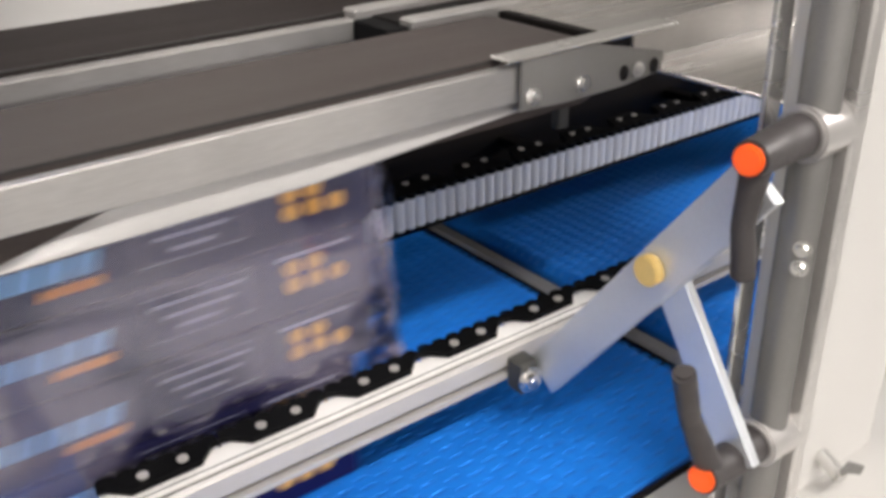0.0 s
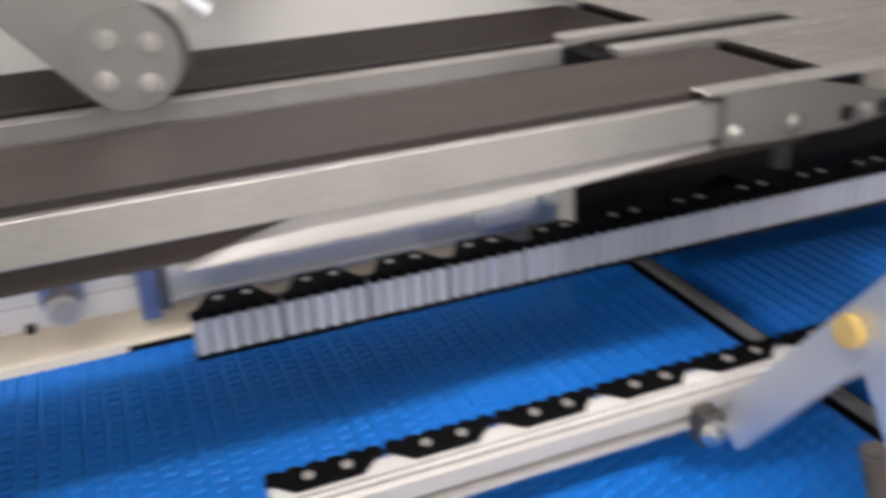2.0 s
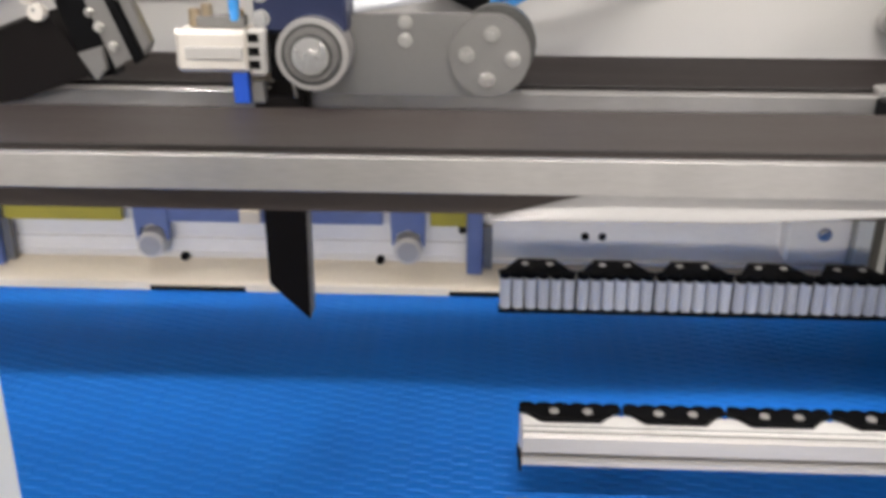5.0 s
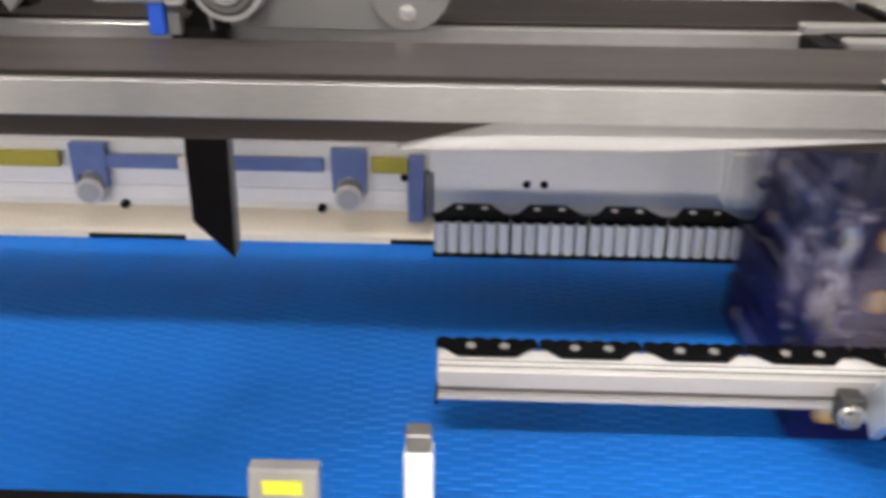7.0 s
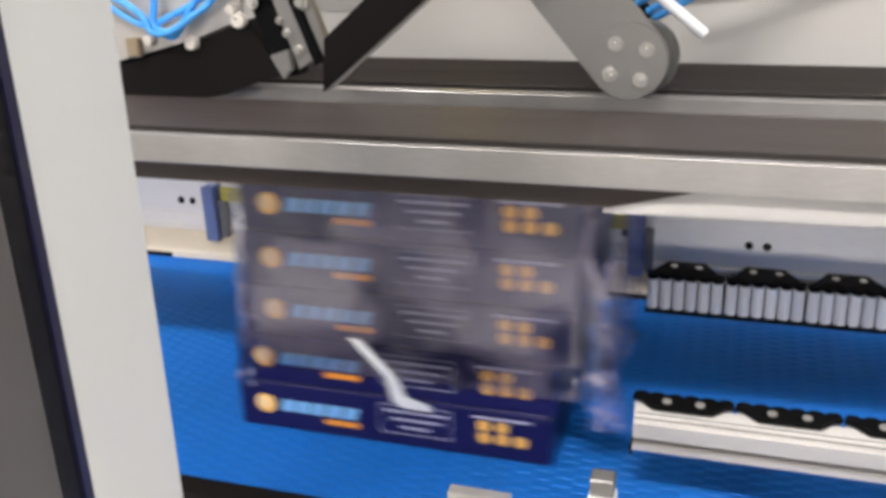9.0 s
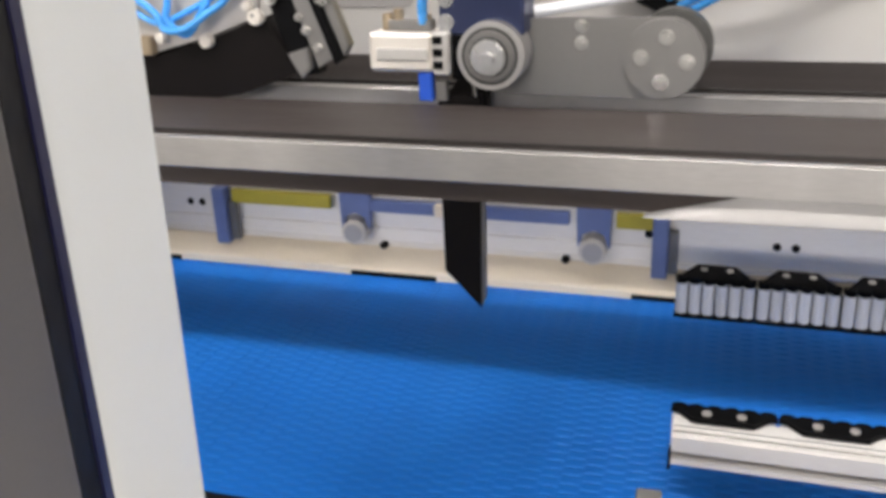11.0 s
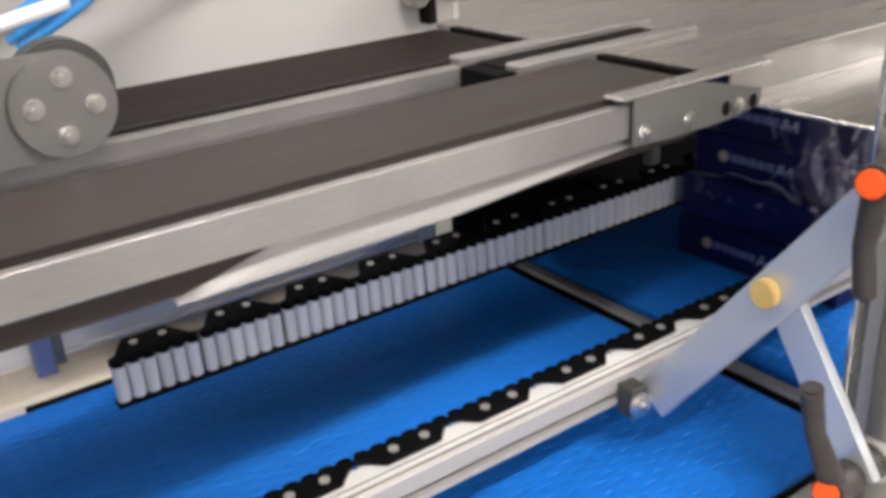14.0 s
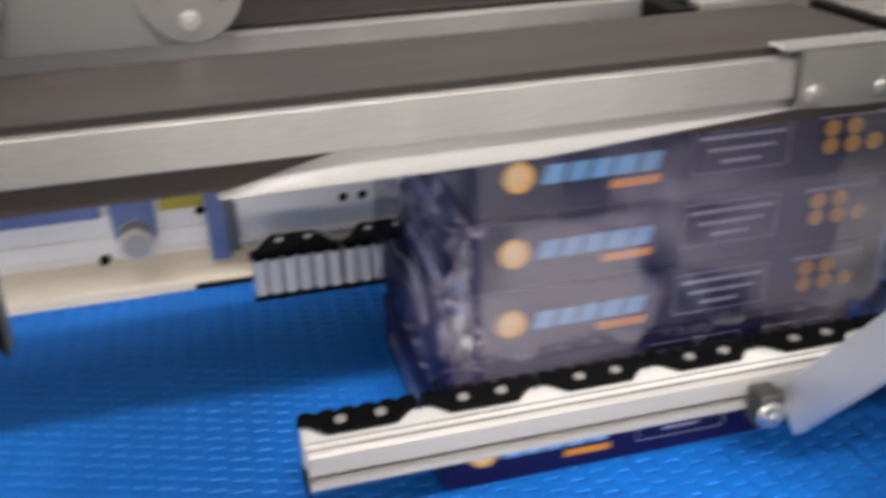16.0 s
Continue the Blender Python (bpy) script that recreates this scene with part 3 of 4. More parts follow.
def clamp_knob(x, z):
    t = thing("wall_clamp", "grey round knob in a blue bracket on pale wall", "clamp", group="wall clamps")
    part("bracket", prism([(x - 0.0205, z + 0.058), (x + 0.0205, z + 0.058), (x + 0.0200, z + 0.030), (x + 0.019, z + 0.004), (x + 0.0165, z + 0.008), (x + 0.013, z + 0.020),
                           (x, z + 0.026), (x - 0.013, z + 0.020), (x - 0.0165, z + 0.008), (x - 0.019, z + 0.004), (x - 0.0200, z + 0.030)], "y", 0.158, 0.170, 0.0), BRACKET_BLUE, t, "blue bracket")
    part("knob", rod((x, 0.148, z + 0.002), (x, 0.1725, z + 0.002), 0.0165, 24, bevel=0.002), WHITE_CAST, t, smooth=True)
    part("knob_face", rod((x, 0.1465, z + 0.002), (x, 0.148, z + 0.002), 0.0120, 20), ALU, t)


clamp_knob(-0.408, 0.050)
clamp_knob(-0.104, 0.048)
rl = thing("blue_rail", "blue painted rail with yellow tape along the pale wall", "rail")
part("bar", box(-0.388, -0.134, 0.160, 0.1690, 0.078, 0.094, 0.001), BRACKET_BLUE, rl)
part("yellow_tape", box(-0.585, -0.443, 0.160, 0.1690, 0.078, 0.096, 0.0008), YELLOW, rl, "olive yellow tape")
part("yellow_tape", box(-0.078, -0.036, 0.160, 0.1690, 0.078, 0.096, 0.0008), YELLOW, rl, "olive yellow tape")
part("sensor_head", box(-0.300, -0.276, 0.150, 0.160, 0.080, 0.096, 0.0015), BEIGE, rl, "small pale sensor")
for x in (-0.600, -0.026):
    st = thing("blue_stay", "upright blue stay on the pale wall", "stay", group="blue stays")
    part("post", box(x - 0.009, x + 0.009, 0.150, 0.1690, 0.022, 0.100, 0.0015), BRACKET_BLUE, st)
    part("clip", box(x + 0.0095, x + 0.020, 0.158, 0.1690, 0.026, 0.080, 0.001), STEEL_DULL, st)

eb = thing("end_bracket", "white bracket closing the end of the pale wall", "bracket")
part("upright", box(0.405, 0.424, 0.150, 0.1725, 0.0265, 0.150, 0.0015), WHITE_LIT, eb)
part("clear_block", box(0.325, 0.395, 0.140, 0.1725, 0.050, 0.118, 0.003), PALE, eb)
part("bolt", hexbolt((0.365, 0.1395, 0.085), (0, -1, 0), 0.006, 0.005), STEEL_BRIGHT, eb)
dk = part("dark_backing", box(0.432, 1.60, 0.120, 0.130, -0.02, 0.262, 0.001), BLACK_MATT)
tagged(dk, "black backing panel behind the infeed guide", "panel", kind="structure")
pr = thing("hanging_prong", "small dark steel prong under the corner bracket", "prong")
part("prong", box(0.462, 0.474, -0.150, -0.140, 0.185, 0.2898, 0.001), FRAME_GREY, pr)


# ---- machine back panel above the belts ----
def back_panel():
    t = tagged(new("machine_back_panel"), "white machine cover behind the upper conveyors", "panel", kind="structure")
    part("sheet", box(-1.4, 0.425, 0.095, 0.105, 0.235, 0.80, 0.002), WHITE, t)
    part("side_return", box(0.425, 0.435, 0.095, 0.42, 0.235, 0.80, 0.002), WALL, t)
    z = 0.349
    pts = []
    for k in range(9):
        a = -math.pi / 2 + math.pi * k / 8
        pts.append((-0.301 + 0.008 * math.cos(a), z + 0.008 * math.sin(a)))
    pts += [(-0.40, z + 0.008), (-0.40, z - 0.008)]
    part("slot_cover", prism(pts, "y", 0.0935, 0.0955), GREY_SLOT, t, "grey slot cover")


back_panel()


def warning_sign(x, z, s):
    t = thing("warning_sign", "yellow triangular warning sticker on the white cover", "sticker", group="warning stickers")
    part("field", prism([(x - s, z), (x + s, z), (x, z + 1.6 * s)], "y", 0.0925, 0.0945), BLACK_MATT, t)
    part("triangle", prism([(x - 0.82 * s, z + 0.1 * s), (x + 0.82 * s, z + 0.1 * s), (x, z + 1.42 * s)], "y", 0.0910, 0.0924), WARN, t)


warning_sign(-0.200, 0.360, 0.068)

pulley = thing("tension_pulley", "black toothed tension pulley on the white cover", "pulley")
part("wheel", rod((-0.060, 0.060, 0.374), (-0.060, 0.086, 0.374), 0.0190, 28, bevel=0.002), BLACK, pulley, smooth=True)
part("hub", rod((-0.060, 0.056, 0.374), (-0.060, 0.060, 0.374), 0.0125, 24, bevel=0.001), STEEL_DULL, pulley, smooth=True)
part("arm", prism([(-0.056, 0.350), (-0.020, 0.334), (-0.012, 0.342), (-0.034, 0.366), (-0.042, 0.384)], "y", 0.066, 0.0945, 0.001), BLACK, pulley)
part("shaft", rod((-0.034, 0.062, 0.381), (0.0, 0.062, 0.385), 0.0080, 14, bevel=0.001), STEEL, pulley, smooth=True)
part("tie_rod", rod((0.0, 0.062, 0.385), (0.07, 0.062, 0.390), 0.0035, 10), BLACK, pulley, smooth=True)


rb = thing("guide_roller_bracket", "black bracket with two silver rollers on the white cover", "bracket")
part("stem", box(0.384, 0.394, 0.076, 0.0945, 0.2985, 0.360, 0.001), BLACK_MATT, rb)
for x in (0.369, 0.411):
    part("roller", rod((x, 0.066, 0.330), (x, 0.084, 0.330), 0.0125, 20, bevel=0.002), STEEL, rb, smooth=True)
    part("axle", rod((x, 0.062, 0.330), (x, 0.066, 0.330), 0.0050, 12), STEEL_BRIGHT, rb)
part("cross_bar", box(0.366, 0.414, 0.0842, 0.0900, 0.326, 0.334, 0.001), BLACK_MATT, rb)


# ---- left-hand fixed bracket group ----
def tilted_head():
    t = thing("film_cutter_bracket", "tilted black and grey bracket with silver screws above the dark belt", "bracket")
    part("dark_box", prism([(-0.60, 0.287), (-0.418, 0.287), (-0.392, 0.291), (-0.329, 0.313), (-0.362, 0.361), (-0.414, 0.342), (-0.60, 0.290)], "y", -0.118, -0.096, 0.0), BLACK_MATT, t)
    part("dark_core", box(-0.60, -0.385, -0.095, 0.03, 0.2990, 0.335, 0.001), BLACK_MATT, t)
    part("grey_arm", prism([(-0.60, 0.296), (-0.416, 0.344), (-0.366, 0.362), (-0.360, 0.405), (-0.60, 0.405)], "y", -0.1185, -0.112, 0.0008), ALU, t)
    D = -0.044
    def slab(name, pts, y0, y1, mat, bevel=0.0012):
        part(name, prism(pts, "y", y0 + D, y1 + D, bevel), mat, t)
    slab("black_jaw", [(-0.372, 0.420), (-0.340, 0.420), (-0.312, 0.312), (-0.334, 0.309)], -0.072, -0.0745 + 0.022, BLACK)
    slab("grey_jaw", [(-0.344, 0.420), (-0.322, 0.420), (-0.288, 0.330), (-0.310, 0.318)], -0.078, -0.0725, STEEL_DULL)
    slab("black_strip", [(-0.328, 0.420), (-0.321, 0.420), (-0.286, 0.326), (-0.292, 0.322)], -0.082, -0.0640, BLACK, 0.0005)
    slab("outer_jaw", [(-0.320, 0.420), (-0.310, 0.420), (-0.280, 0.338), (-0.286, 0.328)], -0.076, -0.0640, STEEL_DULL)
    slab("foot_block", [(-0.338, 0.330), (-0.318, 0.336), (-0.316, 0.318), (-0.326, 0.3085)], -0.080, -0.0725, STEEL_DULL)
    for x, z, r in ((-0.340, 0.392, 0.0078), (-0.350, 0.378, 0.0044), (-0.318, 0.351, 0.0032), (-0.308, 0.336, 0.0032), (-0.302, 0.378, 0.0050), (-0.366, 0.364, 0.0046), (-0.324, 0.362, 0.0028)):
        part("screw", hexbolt((x, -0.0785 + D, z), (0, -1, 0), r, 0.005), STEEL_BRIGHT, t)
    tube("air_tube", [(-0.505, -0.135, 0.392), (-0.473, -0.137, 0.378), (-0.455, -0.139, 0.366), (-0.447, -0.140, 0.353), (-0.427, -0.140, 0.354), (-0.403, -0.137, 0.368),
                      (-0.385, -0.135, 0.380), (-0.360, -0.135, 0.410)], 0.0034, TUBE, t, "blue air tube")
    tube("air_tube", [(-0.446, -0.132, 0.410), (-0.446, -0.132, 0.379), (-0.449, -0.133, 0.362), (-0.440, -0.134, 0.352), (-0.428, -0.133, 0.349), (-0.410, -0.131, 0.372), (-0.380, -0.130, 0.410)],
         0.0034, TUBE, t, "blue air tube")
    tube("air_tube", [(-0.500, -0.129, 0.376), (-0.462, -0.129, 0.357), (-0.435, -0.130, 0.365), (-0.402, -0.129, 0.380), (-0.370, -0.128, 0.400)], 0.0030, TUBE, t, "blue air tube")
    for x, z, r in ((-0.417, 0.341, 0.0062), (-0.365, 0.362, 0.0068), (-0.463, 0.343, 0.0050), (-0.372, 0.372, 0.0045)):
        part("fitting", rod((x, -0.1280, z), (x, -0.1195, z), r, 10, r * 1.1, bevel=0.0008), WHITE_CAST, t, "pale round fitting", smooth=True)
    part("elbow_fitting", box(-0.486, -0.472, -0.130, -0.1190, 0.327, 0.345, 0.0015), FITTING, t, "dull brass elbow fitting")


tilted_head()


# ---- sealing arm, pivots on its round end plate ----
PX, PY, PZ = -0.014, -0.116, 0.330


def sealing_arm():
    t = thing("sealing_arm", "grey steel sealing arm with pulley, navy housing and white cylinder", "sealing arm", (PX, PY, PZ))
    L = lambda x, z: (x - PX, z - PZ)
    top, bot, left = 0.3605, 0.2975, -0.160
    pts = [L(left, bot), L(PX, bot - 0.001)]
    for k in range(1, 12):
        a = -math.pi / 2 + math.pi * k / 12
        pts.append((0.0325 * math.cos(a), 0.0325 * math.sin(a)))
    pts += [L(PX, top + 0.001), L(left, top)]
    part("side_plate", prism(pts, "y", 0.004, 0.010, 0.0006), STEEL_DULL, t)
    part("rear_drum", rod((0.006, 0.012, 0.006), (0.006, 0.034, 0.006), 0.031, 28, bevel=0.002), FRAME_GREY, t, smooth=True)
    part("end_disc", rod((0, -0.004, 0), (0, 0.004, 0), 0.0315, 40, bevel=0.0006), STEEL_DULL, t, "grey round end disc with four bolts", smooth=True)
    for k in range(4):
        a = radians(90 * k - 5)
        part("bolt", hexbolt((0.0178 * math.cos(a), -0.004, 0.0178 * math.sin(a)), (0, -1, 0), 0.0047, 0.005), STEEL_BRIGHT, t)
    for z in (0.341, 0.355):
        x, q = L(-0.080, z)
        part("screw", hexbolt((x, 0.004, q), (0, -1, 0), 0.0042, 0.004), STEEL_BRIGHT, t)
    # knurled pulley
    x, z = L(-0.147, 0.336)
    bm = bmesh.new()
    rod((x, -0.034, z), (x, 0.000, z), 0.0275, 44, bevel=0.0015, bm=bm)
    part("pulley", bm, STEEL, t, "turned steel pulley", smooth=True)
    part("pulley_groove", rod((x, -0.0346, z), (x, -0.0341, z), 0.0232, 36), FRAME_GREY, t, "dark turned groove", smooth=True)
    part("pulley_face", rod((x, -0.037, z), (x, -0.0347, z), 0.0196, 36, 0.0208), STEEL_DULL, t, smooth=True)
    part("pulley_groove", rod((x, -0.0376, z), (x, -0.0371, z), 0.0162, 32), FRAME_GREY, t, smooth=True)
    part("pulley_boss", rod((x, -0.042, z), (x, -0.0377, z), 0.0142, 32, bevel=0.001), STEEL_BRIGHT, t, smooth=True)
    part("pulley_bolt", rod((x, -0.046, z), (x, -0.042, z), 0.0055, 6), STEEL_BRIGHT, t)
    # navy housing on top
    x0, z0 = L(-0.192, 0.350)
    x1, z1 = L(-0.122, 0.3915)
    part("housing", box(x0, x1, -0.022, 0.020, z0, z1, 0.002), NAVY, t, "navy blue housing")
    part("housing_cap", box(x0 - 0.001, x1 + 0.001, -0.024, 0.021, z1 + 0.0002, z1 + 0.006, 0.0015), STEEL_BRIGHT, t)
    for q in (0.361, 0.379):
        x, z = L(-0.186, q)
        part("screw", hexbolt((x, -0.0222, z), (0, -1, 0), 0.0050, 0.004), STEEL_BRIGHT, t)
    # white cylinder and fittings
    x0, z0 = L(-0.252, 0.321)
    x1, z1 = L(-0.196, 0.3525)
    part("cylinder", box(x0, x1, -0.030, 0.004, z0, z1, 0.003), WHITE_CAST, t, "off-white pneumatic cylinder")
    part("cylinder_rib", box(x0 + 0.008, x1 - 0.004, -0.0325, -0.030, z0 + 0.010, z0 + 0.020, 0.001), WHITE, t)
    part("cylinder_end", box(x1 + 0.0002, x1 + 0.014, -0.032, 0.006, z0 - 0.002, z1 + 0.002, 0.002), WHITE, t)
    for q in (0.004, 0.014, 0.024):
        part("port", box(x1 + 0.001, x1 + 0.009, -0.0335, -0.0322, z0 + q, z0 + q + 0.006, 0.0), BLACK, t)
    part("knuckle", box(x1 + 0.0142, x1 + 0.026, -0.024, 0.002, z0 - 0.006, z1 - 0.002, 0.001), BLACK, t)
    for q in (0.005, 0.026):
        part("tie_nut", rod((x0 - 0.004, -0.013, z0 + q), (x0, -0.013, z0 + q), 0.0045, 6), STEEL, t)
    for q, h in ((0.012, 0.014), (0.022, 0.018), (0.046, 0.014)):
        part("fitting", rod((x0 + q, -0.012, z1 + 0.0002), (x0 + q, -0.012, z1 + h), 0.0045, 10, bevel=0.0008), FITTING, t, "dull brass fitting")
    part("manifold", box(x0 + 0.014, x0 + 0.052, -0.017, -0.006, z1 + 0.0005, z1 + 0.009, 0.001), STEEL_DULL, t)
    tube("air_tube", [(x0 + 0.044, -0.014, z1 + 0.006), (x0 + 0.046, -0.016, z1 + 0.030), (x0 + 0.066, -0.012, z1 + 0.054), (x0 + 0.10, -0.005, z1 + 0.056), (x0 + 0.14, 0.0, z1 + 0.048)], 0.0042, TUBE, t, "blue air tube")
    # blue nozzle, black heel and bent wire below
    x, z = L(-0.205, 0.296)
    part("nozzle", box(x - 0.006, x + 0.006, -0.026, -0.016, z, z + 0.0245, 0.001), NOZZLE, t, "deep blue plastic nozzle")
    part("nozzle_clip", box(x + 0.008, x + 0.018, -0.024, -0.016, z, z + 0.0180, 0.001), STEEL_DULL, t)
    x, z = L(-0.168, 0.2975)
    part("heel", prism([(x - 0.024, z), (x + 0.012, z), (x + 0.012, z + 0.050), (x - 0.006, z + 0.050), (x - 0.010, z + 0.018)], "y", -0.010, 0.014, 0.001), BLACK_MATT, t, "black heel block")
    part("wire", rod((x + 0.004, -0.0195, z + 0.002), (x + 0.000, -0.0195, z + 0.030), 0.0017, 8), STEEL_BRIGHT, t)
    # black blade hanging through the seal gap
    K = lambda x, z: (x - PX, z - PZ)
    part("blade", prism([K(-0.1975, 0.300), K(-0.1600, 0.300), K(-0.1640, 0.1045), K(-0.1972, 0.1385)], "y", -0.0170, -0.0090, 0.0008), BLACK_MATT, t, "black angled blade")
    part("blade_edge", prism([K(-0.1625, 0.255), K(-0.1590, 0.255), K(-0.1608, 0.1120), K(-0.1640, 0.1050)], "y", -0.0150, -0.0070, 0.0), STEEL_DULL, t)
    part("blade_clamp", prism([K(-0.200, 0.262), K(-0.156, 0.262), K(-0.156, 0.302), K(-0.200, 0.302)], "y", -0.0090, 0.0040, 0.001), BLACK_MATT, t)
    # white cable sleeve leading back over the plate
    tube("cable_sleeve", [(-0.108, 0.018, 0.034), (-0.050, 0.030, 0.042), (0.025, 0.045, 0.054)], 0.0048, TUBE_WHITE, t, "white cable sleeve")
    return t


arm = sealing_arm()

hose = thing("hose_bundle", "bundle of blue air tubes over the pivot", "hose")
for k, (dx, dz) in enumerate(((0.0, 0.0), (0.010, 0.006), (0.006, -0.006), (-0.01, 0.008))):
    tube("air_tube", [(-0.012 + dx, 0.02, 0.352 + dz), (0.020 + dx, 0.0, 0.372 + dz), (0.055 + dx, -0.01, 0.396 + dz), (0.10 + dx, 0.0, 0.425 + dz), (0.16, 0.05, 0.47)], 0.0038, TUBE, hose)
tube("cable_sleeve", [(0.03, 0.02, 0.388), (0.09, 0.03, 0.398), (0.18, 0.05, 0.412), (0.32, 0.0915, 0.436)], 0.0055, TUBE_WHITE, hose, "white cable sleeve")

# ---- clamp stand at the front ----
SX, SY = 0.3790, -0.440


def clamp_lever(t, z, hub, tip):
    """Silver collar on the post, charcoal hub with an orange button, and a bent lever."""
    part("collar", rod((0.360, SY, z), (0.398, SY, z), 0.0160, 26, bevel=0.002), STEEL, t, "silver clamp collar", smooth=True)
    root, hub, tip = Vector((0.3595, SY, z)), Vector(hub), Vector(tip)
    d = (hub - root).normalized()
    h = part("lever", rod(hub, root, 0.0098, 20, 0.0125, bevel=0.001), GRIP, t, "charcoal clamping lever", smooth=True)
    part("button", rod(hub + d * 0.003, hub - d * 0.001, 0.0082, 20, bevel=0.0012), ORANGE, h, "orange push button", smooth=True)
    e = hub - d * 0.011
    m = e.lerp(tip, 0.55) + Vector((-0.002, 0.003, 0))
    bm = bmesh.new()
    rod(e, m, 0.0086, 14, 0.0062, bm=bm)
    rod(m - (tip - m).normalized() * 0.002, tip, 0.0062, 14, 0.0068, bevel=0.002, bm=bm)
    part("grip", bm, GRIP, h, smooth=True)


def clamp_stand():
    t = thing("clamp_stand", "grey round post with clamping levers and flat links to the guide", "stand")
    part("post", rod((SX - 0.005, SY, -0.003), (SX - 0.005, SY, 0.95), 0.0115, 32), STEEL_DULL, t, smooth=True)
    part("edge_strip", box(SX + 0.0068, SX + 0.0192, SY - 0.0155, SY - 0.0005, -0.003, 0.95, 0.0015), STEEL, t, "pale grey flat edge strip")
    part("flat_strip", box(0.350, 0.3640, -0.4240, -0.4200, -0.003, 0.95, 0.0008), STEEL_BRIGHT, t, "bright flat strip")
    clamp_lever(t, 0.2810, (0.303, SY - 0.010, 0.2840), (0.314, SY - 0.008, 0.2130))
    clamp_lever(t, 0.0760, (0.297, SY - 0.010, 0.0880), (0.272, SY - 0.008, 0.1720))
    # flat bar from guide to upper clamp, and its prop
    def flat(x0, x1, a, b, w):
        a, b = Vector(a), Vector(b)
        d = (b - a).normalized()
        s = Vector((-d.y, d.x)) * w / 2
        return prism([tuple(a + s), tuple(b + s), tuple(b - s), tuple(a - s)], "x", x0, x1, 0.0008)
    part("flat_bar", flat(0.322, 0.330, (-0.284, 0.062), (-0.444, 0.266), 0.031), ALU_FLAT, t, "frosted flat aluminium bar")
    part("prop", flat(0.331, 0.338, (-0.384, 0.182), (-0.450, 0.078), 0.026), ALU_FLAT, t, "frosted flat aluminium prop")
    part("pin", rod((0.3140, -0.381, 0.190), (0.3215, -0.381, 0.190), 0.0098, 24, bevel=0.001), BRASS, t, "yellow brass pin", smooth=True)
    part("foot_block", box(0.305, 0.3215, -0.283, -0.2662, 0.050, 0.076, 0.0015), FRAME_GREY, t)
    part("foot_bolt", hexbolt((0.312, -0.2832, 0.062), (0, -1, 0), 0.0075, 0.006), STEEL_BRIGHT, t)
    for z in (0.203, 0.215):
        part("set_screw", hexbolt((0.3655, SY - 0.009, z), (-1, -0.5, 0), 0.0038, 0.004), STEEL_BRIGHT, t)
    return t


clamp_stand()

# ---- white frames of the opening ----
rf = part("frame_right", box(0.3990, 0.52, -0.440, -0.400, -0.003, 1.1, 0.004), WHITE)
tagged(rf, "white painted machine frame beside the clamp post", "frame", kind="structure")
wing = thing("wing_screw", "small chrome wing screw on the white frame", "screw")
part("shank", rod((0.446, -0.4405, 0.026), (0.440, -0.462, 0.020), 0.0055, 14, bevel=0.001), STEEL_BRIGHT, wing, smooth=True)
part("wing", prism([(0.432, 0.030), (0.444, 0.034), (0.462, 0.022), (0.458, 0.016), (0.444, 0.026)], "y", -0.466, -0.462, 0.0008), STEEL_DULL, wing)

LEAN = (0.047, -0.034)


def jamb(name, outline, mat, label, category):
    """A leaning upright of the opened guard; the outline (x, y) holds at z 0.25."""
    z0, z1 = -0.003, 1.1
    bm = bmesh.new()
    ends = []
    for z in (z0, z1):
        ends.append([bm.verts.new((x + LEAN[0] * (z - 0.25), y + LEAN[1] * (z - 0.25), z)) for x, y in outline])
    lo, hi = ends
    bm.faces.new(lo), bm.faces.new(hi[::-1])
    k = len(outline)
    for i in range(k):
        bm.faces.new((lo[i], lo[(i + 1) % k], hi[(i + 1) % k], hi[i]))
    tagged(part(name, bm, mat, smooth=True), label, category, kind="structure")


jamb("frame_left", [(-0.2330, -0.4880), (-0.2318, -0.4892), (-0.2196, -0.5640), (-0.2190, -0.5700), (-0.2196, -0.5752), (-0.2216, -0.5790), (-0.2250, -0.5808),
                    (-0.3200, -0.5808), (-0.3200, -0.4880)], WHITE_LIT, "white painted side post of the machine opening", "frame")
jamb("gasket", [(-0.2250, -0.5815), (-0.2150, -0.5830), (-0.1990, -0.6170), (-0.1995, -0.6180), (-0.3000, -0.6180), (-0.3000, -0.5815)], GASKET, "dark seal strip beside the white side post", "gasket")
jamb("gasket_edge", [(-0.2154, -0.5832), (-0.2139, -0.5825), (-0.2086, -0.5938), (-0.2101, -0.5945)], GASKET_EDGE, "navy edge strip of the dark seal", "gasket")
jamb("panel_left", [(-0.1985, -0.6185), (-0.1950, -0.6240), (-0.1945, -0.7300), (-0.3000, -0.7300), (-0.3000, -0.6185)], PANEL_GREY, "warm grey guard panel beside the white side post", "panel")

# ---- sensor and stop at the belt's front edge ----
sn = thing("photo_sensor", "steel bracket with a yellow label at the belt edge", "sensor")
part("bracket", prism([(-0.100, 0.0285), (-0.055, 0.0285), (-0.053, 0.084), (-0.096, 0.084)], "y", -0.3900, -0.3785, 0.001), STEEL, sn)
part("label", box(-0.088, -0.063, -0.3912, -0.3901, 0.066, 0.076, 0.0), LABEL_Y, sn, "yellow label")
part("foot", box(-0.100, -0.055, -0.3900, -0.3785, -0.003, 0.0284, 0.0008), STEEL_DULL, sn)
wb = thing("reflector_block", "white block with a grey cap at the belt edge", "block")
part("block", box(0.000, 0.0175, -0.392, -0.376, -0.003, 0.100, 0.0015), WHITE_LIT, wb)
